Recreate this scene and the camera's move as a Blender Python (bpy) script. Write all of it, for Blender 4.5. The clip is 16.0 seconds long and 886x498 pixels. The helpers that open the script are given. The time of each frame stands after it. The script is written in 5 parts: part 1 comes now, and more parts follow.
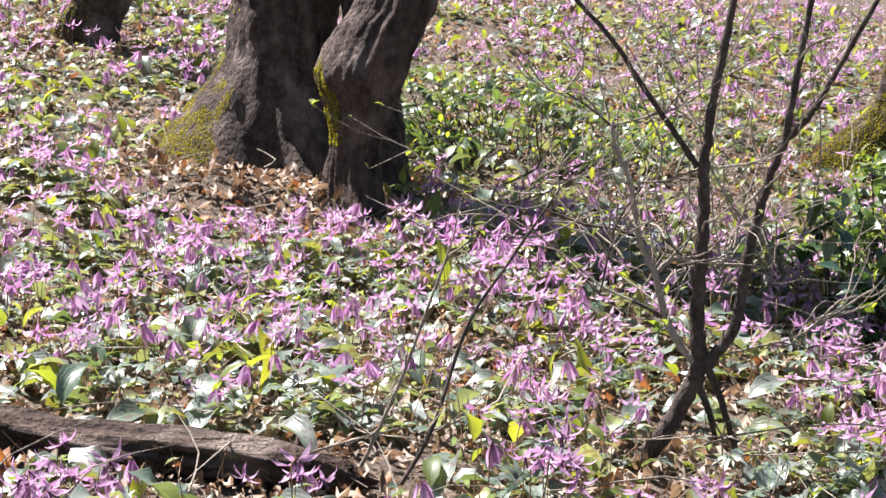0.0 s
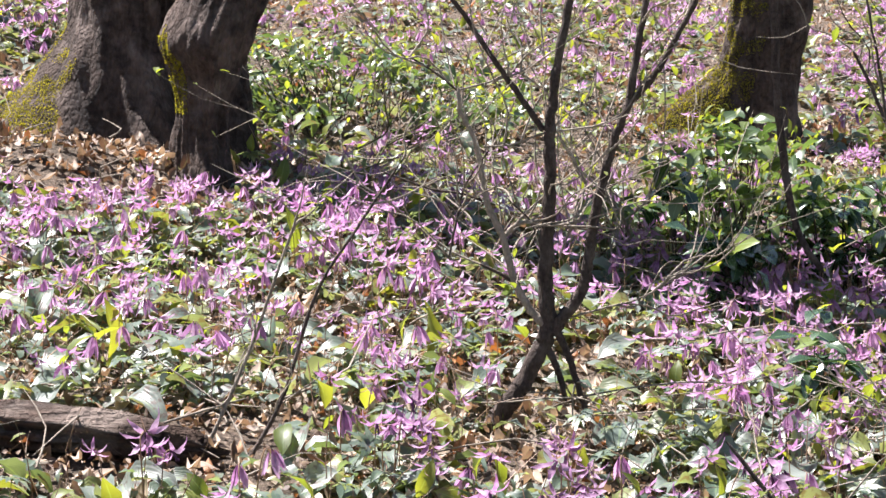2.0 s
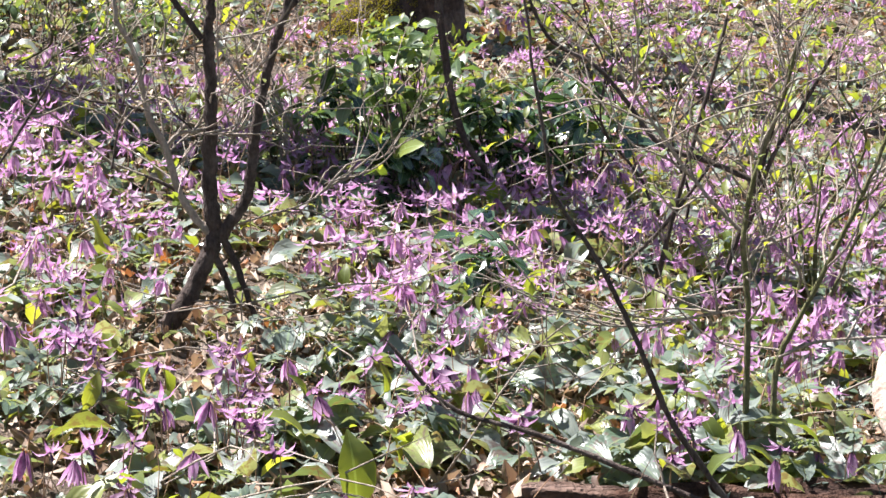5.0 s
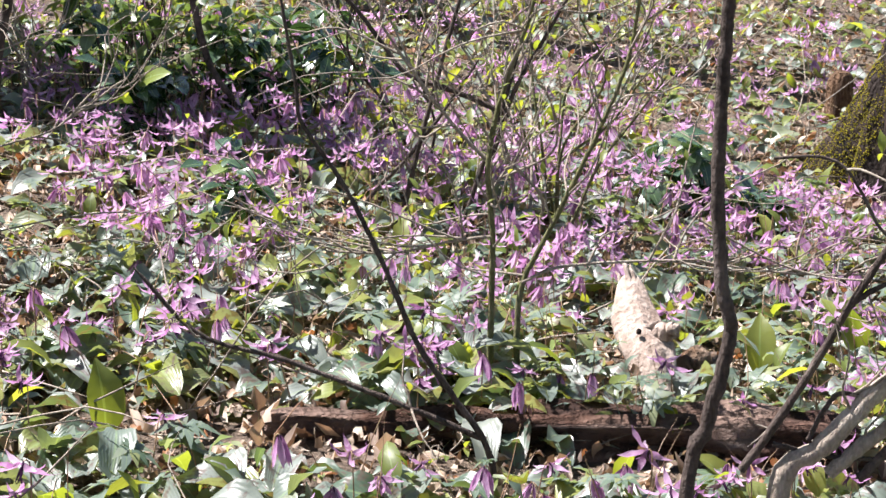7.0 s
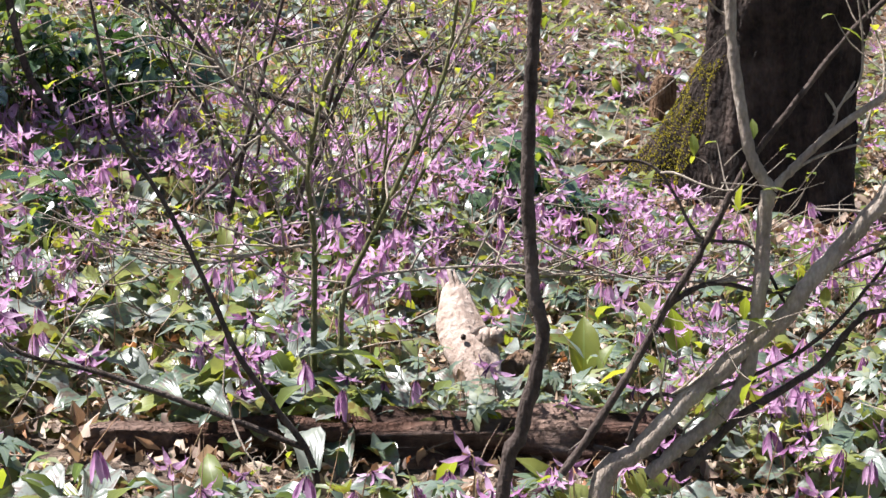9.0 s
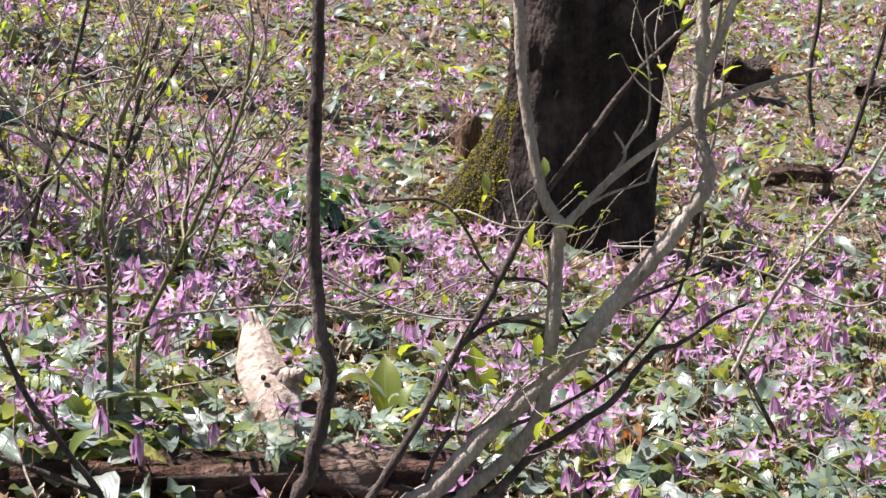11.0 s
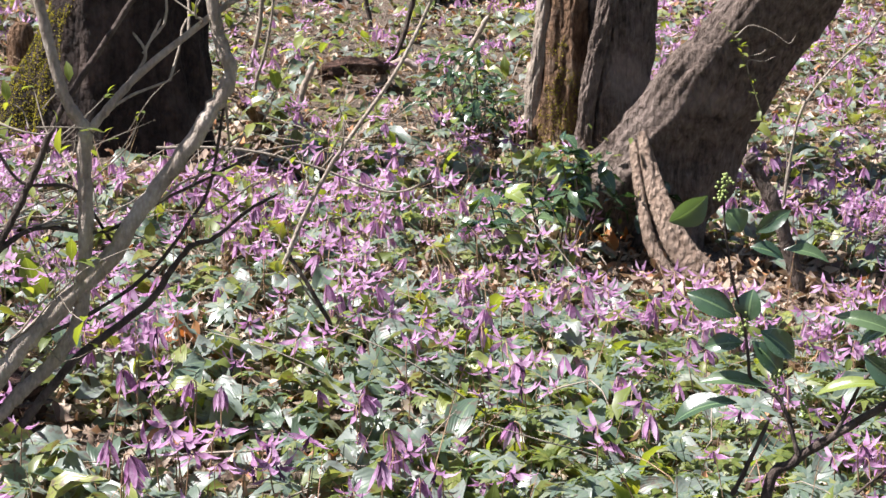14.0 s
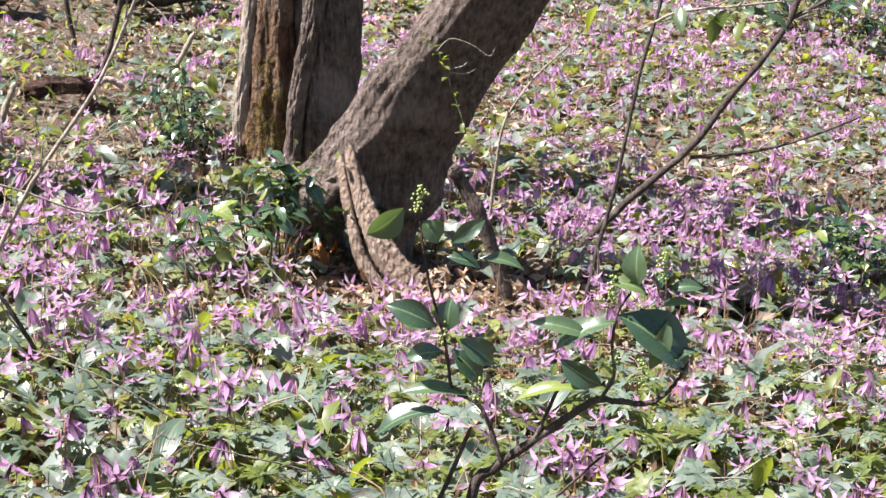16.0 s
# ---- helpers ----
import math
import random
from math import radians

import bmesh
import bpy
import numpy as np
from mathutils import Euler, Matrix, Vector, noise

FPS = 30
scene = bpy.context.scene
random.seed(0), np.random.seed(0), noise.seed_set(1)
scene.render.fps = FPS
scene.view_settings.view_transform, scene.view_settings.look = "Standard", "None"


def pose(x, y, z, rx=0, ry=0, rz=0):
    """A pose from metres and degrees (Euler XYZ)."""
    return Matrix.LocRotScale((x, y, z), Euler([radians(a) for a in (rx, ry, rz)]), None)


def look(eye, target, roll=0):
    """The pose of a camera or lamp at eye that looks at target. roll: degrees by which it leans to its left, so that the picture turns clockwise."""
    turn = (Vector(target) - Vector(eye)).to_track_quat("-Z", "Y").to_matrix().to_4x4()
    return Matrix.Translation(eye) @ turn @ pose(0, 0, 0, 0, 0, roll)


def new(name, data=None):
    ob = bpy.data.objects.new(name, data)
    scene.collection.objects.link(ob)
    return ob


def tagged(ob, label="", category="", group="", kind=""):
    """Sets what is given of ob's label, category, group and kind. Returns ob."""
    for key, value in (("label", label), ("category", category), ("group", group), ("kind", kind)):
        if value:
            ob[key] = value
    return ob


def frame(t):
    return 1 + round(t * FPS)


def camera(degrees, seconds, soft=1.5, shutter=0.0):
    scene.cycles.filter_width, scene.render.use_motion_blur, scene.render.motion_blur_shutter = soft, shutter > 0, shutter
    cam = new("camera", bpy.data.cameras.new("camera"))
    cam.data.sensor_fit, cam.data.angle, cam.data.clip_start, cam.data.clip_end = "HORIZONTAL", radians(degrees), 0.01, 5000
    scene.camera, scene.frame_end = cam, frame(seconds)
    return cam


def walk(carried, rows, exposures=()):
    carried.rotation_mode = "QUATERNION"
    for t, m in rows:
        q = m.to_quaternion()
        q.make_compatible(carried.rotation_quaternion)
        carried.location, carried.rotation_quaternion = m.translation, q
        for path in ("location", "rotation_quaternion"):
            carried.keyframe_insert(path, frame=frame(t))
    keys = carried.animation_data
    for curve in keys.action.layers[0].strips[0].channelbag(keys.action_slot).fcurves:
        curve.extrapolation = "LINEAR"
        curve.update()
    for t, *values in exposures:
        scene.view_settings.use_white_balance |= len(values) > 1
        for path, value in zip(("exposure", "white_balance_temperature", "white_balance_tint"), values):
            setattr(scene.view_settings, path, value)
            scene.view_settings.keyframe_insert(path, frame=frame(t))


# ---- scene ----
# The camera pans to the right, held low over the slope.
EYE = 1.05
cam = camera(26.1, 16.0, soft=1.5)


def view(x, y, yaw, pitch, roll):
    return pose(x, y, EYE, 90 + pitch, 0, yaw) @ pose(0, 0, 0, 0, 0, roll)


PATH = [
    (0, 0.026, 0.282, -0.36, -5.72, 0.70), (0.5, 0.024, 0.288, -1.43, -6.12, 0.70), (1, 0.025, 0.287, -2.73, -6.43, 0.60),
    (1.5, 0.030, 0.287, -3.81, -6.59, 0.37), (2, 0.036, 0.287, -4.78, -6.71, 0.09), (2.5, 0.039, 0.283, -5.83, -6.79, -0.05),
    (3, 0.037, 0.269, -6.66, -7.00, -0.02), (3.5, 0.042, 0.263, -7.64, -7.64, -0.16), (4, 0.055, 0.253, -8.86, -8.09, -0.34),
    (4.5, 0.069, 0.250, -11.88, -9.12, -0.46), (4.7, 0.076, 0.248, -12.86, -9.26, -0.53), (6.8, 0.061, 0.216, -21.15, -11.42, 0.43),
    (7, 0.064, 0.218, -21.89, -11.56, 0.59), (7.5, 0.073, 0.223, -23.41, -11.74, 0.70), (8, 0.077, 0.219, -24.44, -11.41, 0.74),
    (8.5, 0.083, 0.218, -25.41, -11.24, 0.69), (9, 0.094, 0.217, -26.83, -11.32, 0.60), (9.5, 0.109, 0.224, -28.77, -10.69, 0.85),
    (9.7, 0.112, 0.223, -29.20, -10.56, 0.95), (11.8, 0.132, 0.174, -34.60, -10.29, 0.50), (12, 0.135, 0.161, -35.18, -10.51, 0.23),
    (12.5, 0.148, 0.136, -37.72, -11.87, -0.27), (13, 0.152, 0.130, -40.20, -12.16, -0.49), (13.5, 0.160, 0.129, -42.34, -12.59, -0.46),
    (14, 0.163, 0.124, -44.89, -12.91, -0.18), (14.5, 0.174, 0.121, -47.14, -12.86, -0.21), (15, 0.174, 0.113, -49.13, -12.47, -0.08),
    (15.5, 0.173, 0.103, -51.20, -12.43, -0.08), (16, 0.178, 0.100, -53.46, -12.46, -0.01)]
walk(cam, [(t, view(*v)) for t, *v in PATH], exposures=[(0, 1.61), (4.5, 1.65), (7, 1.54), (9.5, 1.38), (12.5, 1.46), (14, 1.37), (15, 1.42), (16, 1.53)])

# ---- light: clear spring sky, sun high beyond the trees, to the left ----
SUN_AZ, SUN_EL = radians(-47), radians(60)
world = bpy.data.worlds.new("sky")
scene.world = world
world.use_nodes = True
sky = world.node_tree.nodes.new("ShaderNodeTexSky")
sky.sky_type, sky.sun_disc, sky.sun_elevation, sky.sun_rotation = "NISHITA", False, SUN_EL, SUN_AZ
world.node_tree.links.new(sky.outputs[0], world.node_tree.nodes["Background"].inputs[0])
world.node_tree.nodes["Background"].inputs[1].default_value = 0.044
sun = new("sun", bpy.data.lights.new("sun", "SUN"))
sun.data.energy, sun.data.angle, sun.data.color = 5.5, radians(0.55), (1.0, 0.945, 0.955)
sun.matrix_world = look((0, 0, 0), (-math.sin(SUN_AZ) * math.cos(SUN_EL), -math.cos(SUN_AZ) * math.cos(SUN_EL), -math.sin(SUN_EL)))


# ---- materials ----
def nodes_of(name):
    m = bpy.data.materials.new(name)
    m.use_nodes = True
    nt = m.node_tree
    return m, nt, nt.nodes["Principled BSDF"], nt.nodes["Material Output"]


def add_node(nt, kind, **inputs):
    n = nt.nodes.new("ShaderNode" + kind)
    for key, value in inputs.items():
        n.inputs[key.replace("_", " ")].default_value = value
    return n


def ramp(nt, fac, stops):
    n = nt.nodes.new("ShaderNodeValToRGB")
    while len(n.color_ramp.elements) < len(stops):
        n.color_ramp.elements.new(0.5)
    for e, (p, c) in zip(n.color_ramp.elements, stops):
        e.position, e.color = p, (*c, 1)
    nt.links.new(fac, n.inputs[0])
    return n.outputs[0]


def mix(nt, fac, a, b, how="MIX"):
    n = nt.nodes.new("ShaderNodeMix")
    n.data_type, n.blend_type = "RGBA", how
    for value, socket in ((fac, n.inputs[0]), (a, n.inputs[6]), (b, n.inputs[7])):
        if isinstance(value, (int, float)):
            socket.default_value = value
        elif isinstance(value, tuple):
            socket.default_value = (*value, 1)
        else:
            nt.links.new(value, socket)
    return n.outputs[2]


def calc(nt, op, a, b=0.0, c=0.0):
    n = nt.nodes.new("ShaderNodeMath")
    n.operation = op
    for value, socket in zip((a, b, c), n.inputs):
        if isinstance(value, (int, float)):
            socket.default_value = value
        else:
            nt.links.new(value, socket)
    return n.outputs[0]


def noise_of(nt, scale, detail=4.0, rough=0.55, stretch=None, coord="Object"):
    tc = nt.nodes.new("ShaderNodeTexCoord")
    n = add_node(nt, "TexNoise", Scale=scale, Detail=detail, Roughness=rough)
    out = tc.outputs[coord]
    if stretch:
        mp = nt.nodes.new("ShaderNodeMapping")
        mp.inputs["Scale"].default_value = stretch
        nt.links.new(out, mp.inputs[0])
        out = mp.outputs[0]
    nt.links.new(out, n.inputs["Vector"])
    return n.outputs[0]


def bump_of(nt, bsdf, height, strength, distance):
    b = add_node(nt, "Bump", Strength=strength, Distance=distance)
    nt.links.new(height, b.inputs["Height"])
    nt.links.new(b.outputs[0], bsdf.inputs["Normal"])
    return b.outputs[0]


def any_random(nt):
    """A number from 0 to 1 that differs from piece to piece, joined or not."""
    g, o = nt.nodes.new("ShaderNodeNewGeometry"), nt.nodes.new("ShaderNodeObjectInfo")
    return calc(nt, "FRACT", calc(nt, "ADD", g.outputs["Random Per Island"], o.outputs["Random"]))


def uv_axes(nt):
    tc, sp = nt.nodes.new("ShaderNodeTexCoord"), nt.nodes.new("ShaderNodeSeparateXYZ")
    nt.links.new(tc.outputs["UV"], sp.inputs[0])
    return sp.outputs[0], sp.outputs[1]


def thin_shader(nt, bsdf, out, colour, glow, share):
    """A thin leaf or petal: gloss on top, light coming through from behind."""
    nt.links.new(colour, bsdf.inputs["Base Color"])
    tr, mx = nt.nodes.new("ShaderNodeBsdfTranslucent"), nt.nodes.new("ShaderNodeMixShader")
    nt.links.new(glow, tr.inputs[0])
    mx.inputs[0].default_value = share
    nt.links.new(bsdf.outputs[0], mx.inputs[1])
    nt.links.new(tr.outputs[0], mx.inputs[2])
    nt.links.new(mx.outputs[0], out.inputs[0])


def leaf_material(name, stops, glow_gain, rough, share, mottle=None, spec=0.5, veins=0.0):
    m, nt, bsdf, out = nodes_of(name)
    rnd = any_random(nt)
    col = ramp(nt, rnd, stops)
    n = noise_of(nt, 55, 3)
    col = mix(nt, calc(nt, "MULTIPLY", n, 0.5), col, mix(nt, 1.0, col, (0.55, 0.62, 0.5), "MULTIPLY"))
    u, v = uv_axes(nt)
    if mottle:
        spots = noise_of(nt, 75, 2, 0.5)
        fac = ramp(nt, spots, [(0.52, (0, 0, 0)), (0.62, (1, 1, 1))])
        some = calc(nt, "LESS_THAN", calc(nt, "FRACT", calc(nt, "MULTIPLY", rnd, 7.3)), 0.55)
        col = mix(nt, calc(nt, "MULTIPLY", calc(nt, "MULTIPLY", fac, some), 0.75), col, mottle)
    rib = calc(nt, "LESS_THAN", calc(nt, "ABSOLUTE", calc(nt, "SUBTRACT", u, 0.5)), 0.035)
    col = mix(nt, calc(nt, "MULTIPLY", rib, 0.35), col, (0.25, 0.36, 0.16))
    glow = mix(nt, 1.0, col, glow_gain, "MULTIPLY")
    nt.links.new(calc(nt, "ADD", rough - 0.14, calc(nt, "MULTIPLY", n, 0.3)), bsdf.inputs["Roughness"])
    bsdf.inputs["Specular IOR Level"].default_value = spec
    wave = calc(nt, "SINE", calc(nt, "MULTIPLY", calc(nt, "ABSOLUTE", calc(nt, "SUBTRACT", u, 0.5)), 60.0))
    bump_of(nt, bsdf, calc(nt, "ADD", calc(nt, "MULTIPLY", wave, veins), n), 0.35, 0.002)
    thin_shader(nt, bsdf, out, col, glow, share)
    return m


def bark_material(name, dark, light, lichen, scale=1.0, rough=0.9, relief=0.02, ridge=9.0, scales=0.75, along=(3.0, 3.0, 0.55)):
    m, nt, bsdf, out = nodes_of(name)
    big = noise_of(nt, 5 * scale, 5)
    fine = noise_of(nt, 34 * scale, 6, 0.7)
    grain = noise_of(nt, ridge * scale, 6, 0.6, along)
    col = ramp(nt, calc(nt, "ADD", calc(nt, "MULTIPLY", fine, 0.5), calc(nt, "MULTIPLY", grain, 0.5)), [(0.36, dark), (0.64, light)])
    col = mix(nt, ramp(nt, big, [(0.52, (0, 0, 0)), (0.66, (0.75, 0.75, 0.75))]), col, lichen)
    tc, mp, vo = nt.nodes.new("ShaderNodeTexCoord"), nt.nodes.new("ShaderNodeMapping"), nt.nodes.new("ShaderNodeTexVoronoi")
    mp.inputs["Scale"].default_value = (1.0, 1.0, 0.45)
    vo.inputs["Scale"].default_value = 95 * scale
    nt.links.new(tc.outputs["Object"], mp.inputs[0])
    nt.links.new(mp.outputs[0], vo.inputs["Vector"])
    scale_edge = calc(nt, "MULTIPLY", vo.outputs["Distance"], scales)
    col = mix(nt, calc(nt, "MULTIPLY", scale_edge, 0.7), col, mix(nt, 1.0, col, (0.35, 0.33, 0.3), "MULTIPLY"))
    nt.links.new(col, bsdf.inputs["Base Color"])
    bsdf.inputs["Roughness"].default_value = rough
    bsdf.inputs["Specular IOR Level"].default_value = 0.25
    height = calc(nt, "ADD", calc(nt, "MULTIPLY", grain, 1.0), calc(nt, "MULTIPLY", fine, 0.9))
    bump_of(nt, bsdf, calc(nt, "SUBTRACT", height, calc(nt, "MULTIPLY", scale_edge, 0.6)), 1.0, relief)
    return m


def soil_material():
    m, nt, bsdf, out = nodes_of("leaf_mould")
    a, b = noise_of(nt, 4, 5), noise_of(nt, 70, 6, 0.7)
    col = ramp(nt, b, [(0.32, (0.045, 0.032, 0.022)), (0.5, (0.14, 0.10, 0.07)), (0.68, (0.33, 0.25, 0.18))])
    col = mix(nt, ramp(nt, a, [(0.45, (0, 0, 0)), (0.65, (0.5, 0.5, 0.5))]), col, (0.07, 0.06, 0.035))
    nt.links.new(col, bsdf.inputs["Base Color"])
    bsdf.inputs["Roughness"].default_value = 0.95
    bump_of(nt, bsdf, b, 1.0, 0.03)
    return m


def petal_material():
    m, nt, bsdf, out = nodes_of("violet_petal")
    rnd = any_random(nt)
    u, v = uv_axes(nt)
    col = ramp(nt, rnd, [(0.0, (0.20, 0.085, 0.16)), (0.3, (0.41, 0.21, 0.36)), (0.7, (0.60, 0.39, 0.55)), (1.0, (0.73, 0.55, 0.68))])
    streak = noise_of(nt, 9, 3, 0.6, (14.0, 1.0, 1.0), "UV")
    col = mix(nt, calc(nt, "MULTIPLY", streak, 0.6), col, (0.36, 0.14, 0.36))
    fade = noise_of(nt, 130, 4, 0.6)
    col = mix(nt, ramp(nt, fade, [(0.45, (0, 0, 0)), (0.7, (0.55, 0.55, 0.55))]), col, (0.60, 0.46, 0.58))
    col = mix(nt, ramp(nt, v, [(0.0, (0.85, 0.85, 0.85)), (0.5, (0, 0, 0))]), col, (0.15, 0.045, 0.12))
    bsdf.inputs["Roughness"].default_value = 0.55
    bump_of(nt, bsdf, calc(nt, "ADD", streak, fade), 0.5, 0.002)
    thin_shader(nt, bsdf, out, col, mix(nt, 1.0, col, (1.4, 1.25, 1.4), "MULTIPLY"), 0.42)
    return m


def plain_material(name, dark, light, scale, rough, relief=0.002, spec=0.4):
    m, nt, bsdf, out = nodes_of(name)
    n = noise_of(nt, scale, 5, 0.6)
    nt.links.new(ramp(nt, n, [(0.35, dark), (0.65, light)]), bsdf.inputs["Base Color"])
    bsdf.inputs["Roughness"].default_value = rough
    bsdf.inputs["Specular IOR Level"].default_value = spec
    bump_of(nt, bsdf, n, 0.6, relief)
    return m


MAT = {
    "soil": soil_material(),
    "petal": petal_material(),
    "stamen": plain_material("stamen", (0.05, 0.015, 0.06), (0.10, 0.03, 0.10), 200, 0.6),
    "stalk": plain_material("flower_stalk", (0.22, 0.11, 0.08), (0.32, 0.23, 0.12), 60, 0.5),
    "violet_leaf": leaf_material("violet_leaf", [(0.0, (0.075, 0.12, 0.08)), (0.35, (0.15, 0.19, 0.16)), (0.76, (0.24, 0.265, 0.25)), (0.84, (0.18, 0.21, 0.07)), (1.0, (0.22, 0.24, 0.06))],
                                 (2.2, 2.05, 0.7), 0.4, 0.28, mottle=(0.12, 0.08, 0.065), spec=0.7, veins=0.22),
    "herb_leaf": leaf_material("herb_leaf", [(0.0, (0.10, 0.15, 0.10)), (0.6, (0.175, 0.22, 0.195)), (0.75, (0.225, 0.26, 0.215)), (1.0, (0.24, 0.26, 0.10))], (2.1, 2.0, 0.8), 0.36, 0.36, spec=0.8),
    "young_leaf": leaf_material("young_leaf", [(0.0, (0.12, 0.16, 0.045)), (0.6, (0.17, 0.21, 0.055)), (1.0, (0.23, 0.25, 0.07))], (2.3, 2.1, 0.6), 0.45, 0.5),
    "evergreen": leaf_material("evergreen_leaf", [(0.0, (0.028, 0.058, 0.032)), (0.6, (0.055, 0.095, 0.052)), (0.82, (0.085, 0.13, 0.06)), (1.0, (0.19, 0.23, 0.05))],
                               (2.0, 2.2, 0.8), 0.24, 0.14, spec=0.95),
    "bright_evergreen": leaf_material("bright_evergreen_leaf", [(0.0, (0.05, 0.085, 0.04)), (0.6, (0.10, 0.15, 0.065)), (1.0, (0.20, 0.235, 0.08))], (2.0, 2.0, 0.8), 0.32, 0.3, spec=1.0),
    "rust_leaf": leaf_material("rust_leaf", [(0.0, (0.30, 0.11, 0.04)), (1.0, (0.45, 0.20, 0.06))], (1.5, 1.2, 0.7), 0.55, 0.35),
    "litter": leaf_material("dead_leaf", [(0.0, (0.09, 0.055, 0.04)), (0.3, (0.24, 0.16, 0.115)), (0.6, (0.39, 0.29, 0.22)), (0.9, (0.54, 0.44, 0.355)), (0.95, (0.34, 0.15, 0.07)), (1.0, (0.42, 0.20, 0.08))],
                            (1.4, 1.1, 0.8), 0.6, 0.18, veins=0.2),
    "bark": bark_material("smooth_bark", (0.022, 0.015, 0.012), (0.16, 0.118, 0.098), (0.30, 0.24, 0.21), relief=0.025, ridge=6),
    # darker than the other barks: puts the massive trunk's shade into its colour
    "bark_dark": bark_material("shade_dark_bark", (0.011, 0.008, 0.007), (0.085, 0.06, 0.048), (0.16, 0.12, 0.10), relief=0.035, ridge=6),
    "bark_grey": bark_material("furrowed_bark", (0.06, 0.044, 0.036), (0.30, 0.235, 0.195), (0.36, 0.29, 0.25), relief=0.03, ridge=27),
    "rotten": bark_material("rotten_wood", (0.07, 0.036, 0.02), (0.36, 0.22, 0.13), (0.46, 0.37, 0.29), relief=0.05, ridge=20),
    "log": bark_material("weathered_log", (0.016, 0.010, 0.008), (0.20, 0.14, 0.11), (0.36, 0.29, 0.245), relief=0.05, ridge=14, scales=0.3, along=(0.4, 3.5, 3.5)),
    "split_wood": bark_material("split_wood", (0.20, 0.14, 0.105), (0.54, 0.45, 0.385), (0.58, 0.49, 0.43), relief=0.008, ridge=22, scales=0.1),
    "splinter": bark_material("splintered_wood", (0.20, 0.135, 0.095), (0.48, 0.37, 0.29), (0.42, 0.32, 0.24), relief=0.02, ridge=26),
    "red_log": bark_material("reddish_log", (0.012, 0.007, 0.006), (0.19, 0.105, 0.075), (0.38, 0.27, 0.215), relief=0.05, ridge=14, scales=0.3, along=(0.4, 3.5, 3.5)),
    "dark": bark_material("dark_twig_bark", (0.035, 0.026, 0.022), (0.13, 0.10, 0.085), (0.19, 0.155, 0.135), scale=3, relief=0.004),
    "grey": bark_material("grey_twig_bark", (0.20, 0.165, 0.13), (0.44, 0.38, 0.31), (0.46, 0.41, 0.34), scale=3, relief=0.003),
    "pale": bark_material("pale_branch_bark", (0.27, 0.22, 0.175), (0.48, 0.41, 0.34), (0.54, 0.48, 0.41), scale=2.5, relief=0.004),
    "green": bark_material("green_twig_bark", (0.09, 0.10, 0.04), (0.20, 0.19, 0.09), (0.22, 0.20, 0.13), scale=3, relief=0.003),
    "moss": leaf_material("moss", [(0.0, (0.15, 0.14, 0.022)), (0.5, (0.29, 0.265, 0.04)), (1.0, (0.42, 0.375, 0.07))], (1.5, 1.4, 0.6), 0.85, 0.5, spec=0.1),
    "bud": plain_material("flower_bud", (0.16, 0.22, 0.05), (0.30, 0.36, 0.12), 90, 0.5),
}


# ---- mesh helpers ----
rng = np.random.default_rng(7)


def ground_z(x, y):
    """The height of the slope: it rises to the left and away, steeper past the trees."""
    x, y = np.asarray(x, float), np.asarray(y, float)
    r = np.hypot(x, y)
    z = -0.1 * x + 0.08 * y + 0.012 * np.clip(r - 4, 0, 4) ** 2 + 0.096 * np.clip(r - 8, 0, 40) - 0.3 * np.clip(-y - 1, 0, 3)
    bumps = 0.016 * np.sin(3.1 * x + 1.3 * y) * np.cos(2.3 * y - 1.1 * x + 0.6) + 0.010 * np.sin(7.3 * x - 2.0 * y + 1) * np.sin(6.1 * y + 2.4 * x)
    heap = 0.085 * np.exp(-(((x + 0.55) / 0.36) ** 2 + ((y - 6.12) / 0.24) ** 2))
    return z + bumps + heap


def build_mesh(name, verts, faces, uvs, mats, index=None, smooth=True):
    """One mesh from arrays: verts (n, 3), faces (m, 4), uvs (n, 2)."""
    me = bpy.data.meshes.new(name)
    verts, faces = np.asarray(verts, np.float32), np.asarray(faces, np.int32)
    me.vertices.add(len(verts))
    me.vertices.foreach_set("co", verts.ravel())
    me.loops.add(faces.size)
    me.loops.foreach_set("vertex_index", faces.ravel())
    me.polygons.add(len(faces))
    me.polygons.foreach_set("loop_start", np.arange(0, faces.size, faces.shape[1], dtype=np.int32))
    if index is not None:
        me.polygons.foreach_set("material_index", np.asarray(index, np.int32))
    me.polygons.foreach_set("use_smooth", np.full(len(faces), smooth))
    layer = me.uv_layers.new(name="UVMap")
    layer.data.foreach_set("uv", np.asarray(uvs, np.float32)[faces.ravel()].ravel())
    for m in mats:
        me.materials.append(MAT[m])
    me.update(calc_edges=True)
    return me


def put(form, m3, at):
    """Copies of one form (verts, faces, uvs) by arrays of turns (k, 3, 3) and places (k, 3)."""
    v, f, uv = form
    k, n = len(at), len(v)
    verts = (np.einsum("kij,nj->kni", m3, v) + at[:, None]).reshape(-1, 3)
    faces = (f[None] + (np.arange(k) * n)[:, None, None]).reshape(-1, 4)
    return verts, faces, np.tile(uv, (k, 1))


def join(forms):
    """Several forms as one; returns it and, for each face, which form it came from."""
    vs, fs, us, ix, base = [], [], [], [], 0
    for i, (v, f, u) in enumerate(forms):
        vs.append(v), fs.append(f + base), us.append(u), ix.append(np.full(len(f), i))
        base += len(v)
    return (np.concatenate(vs), np.concatenate(fs), np.concatenate(us)), np.concatenate(ix)


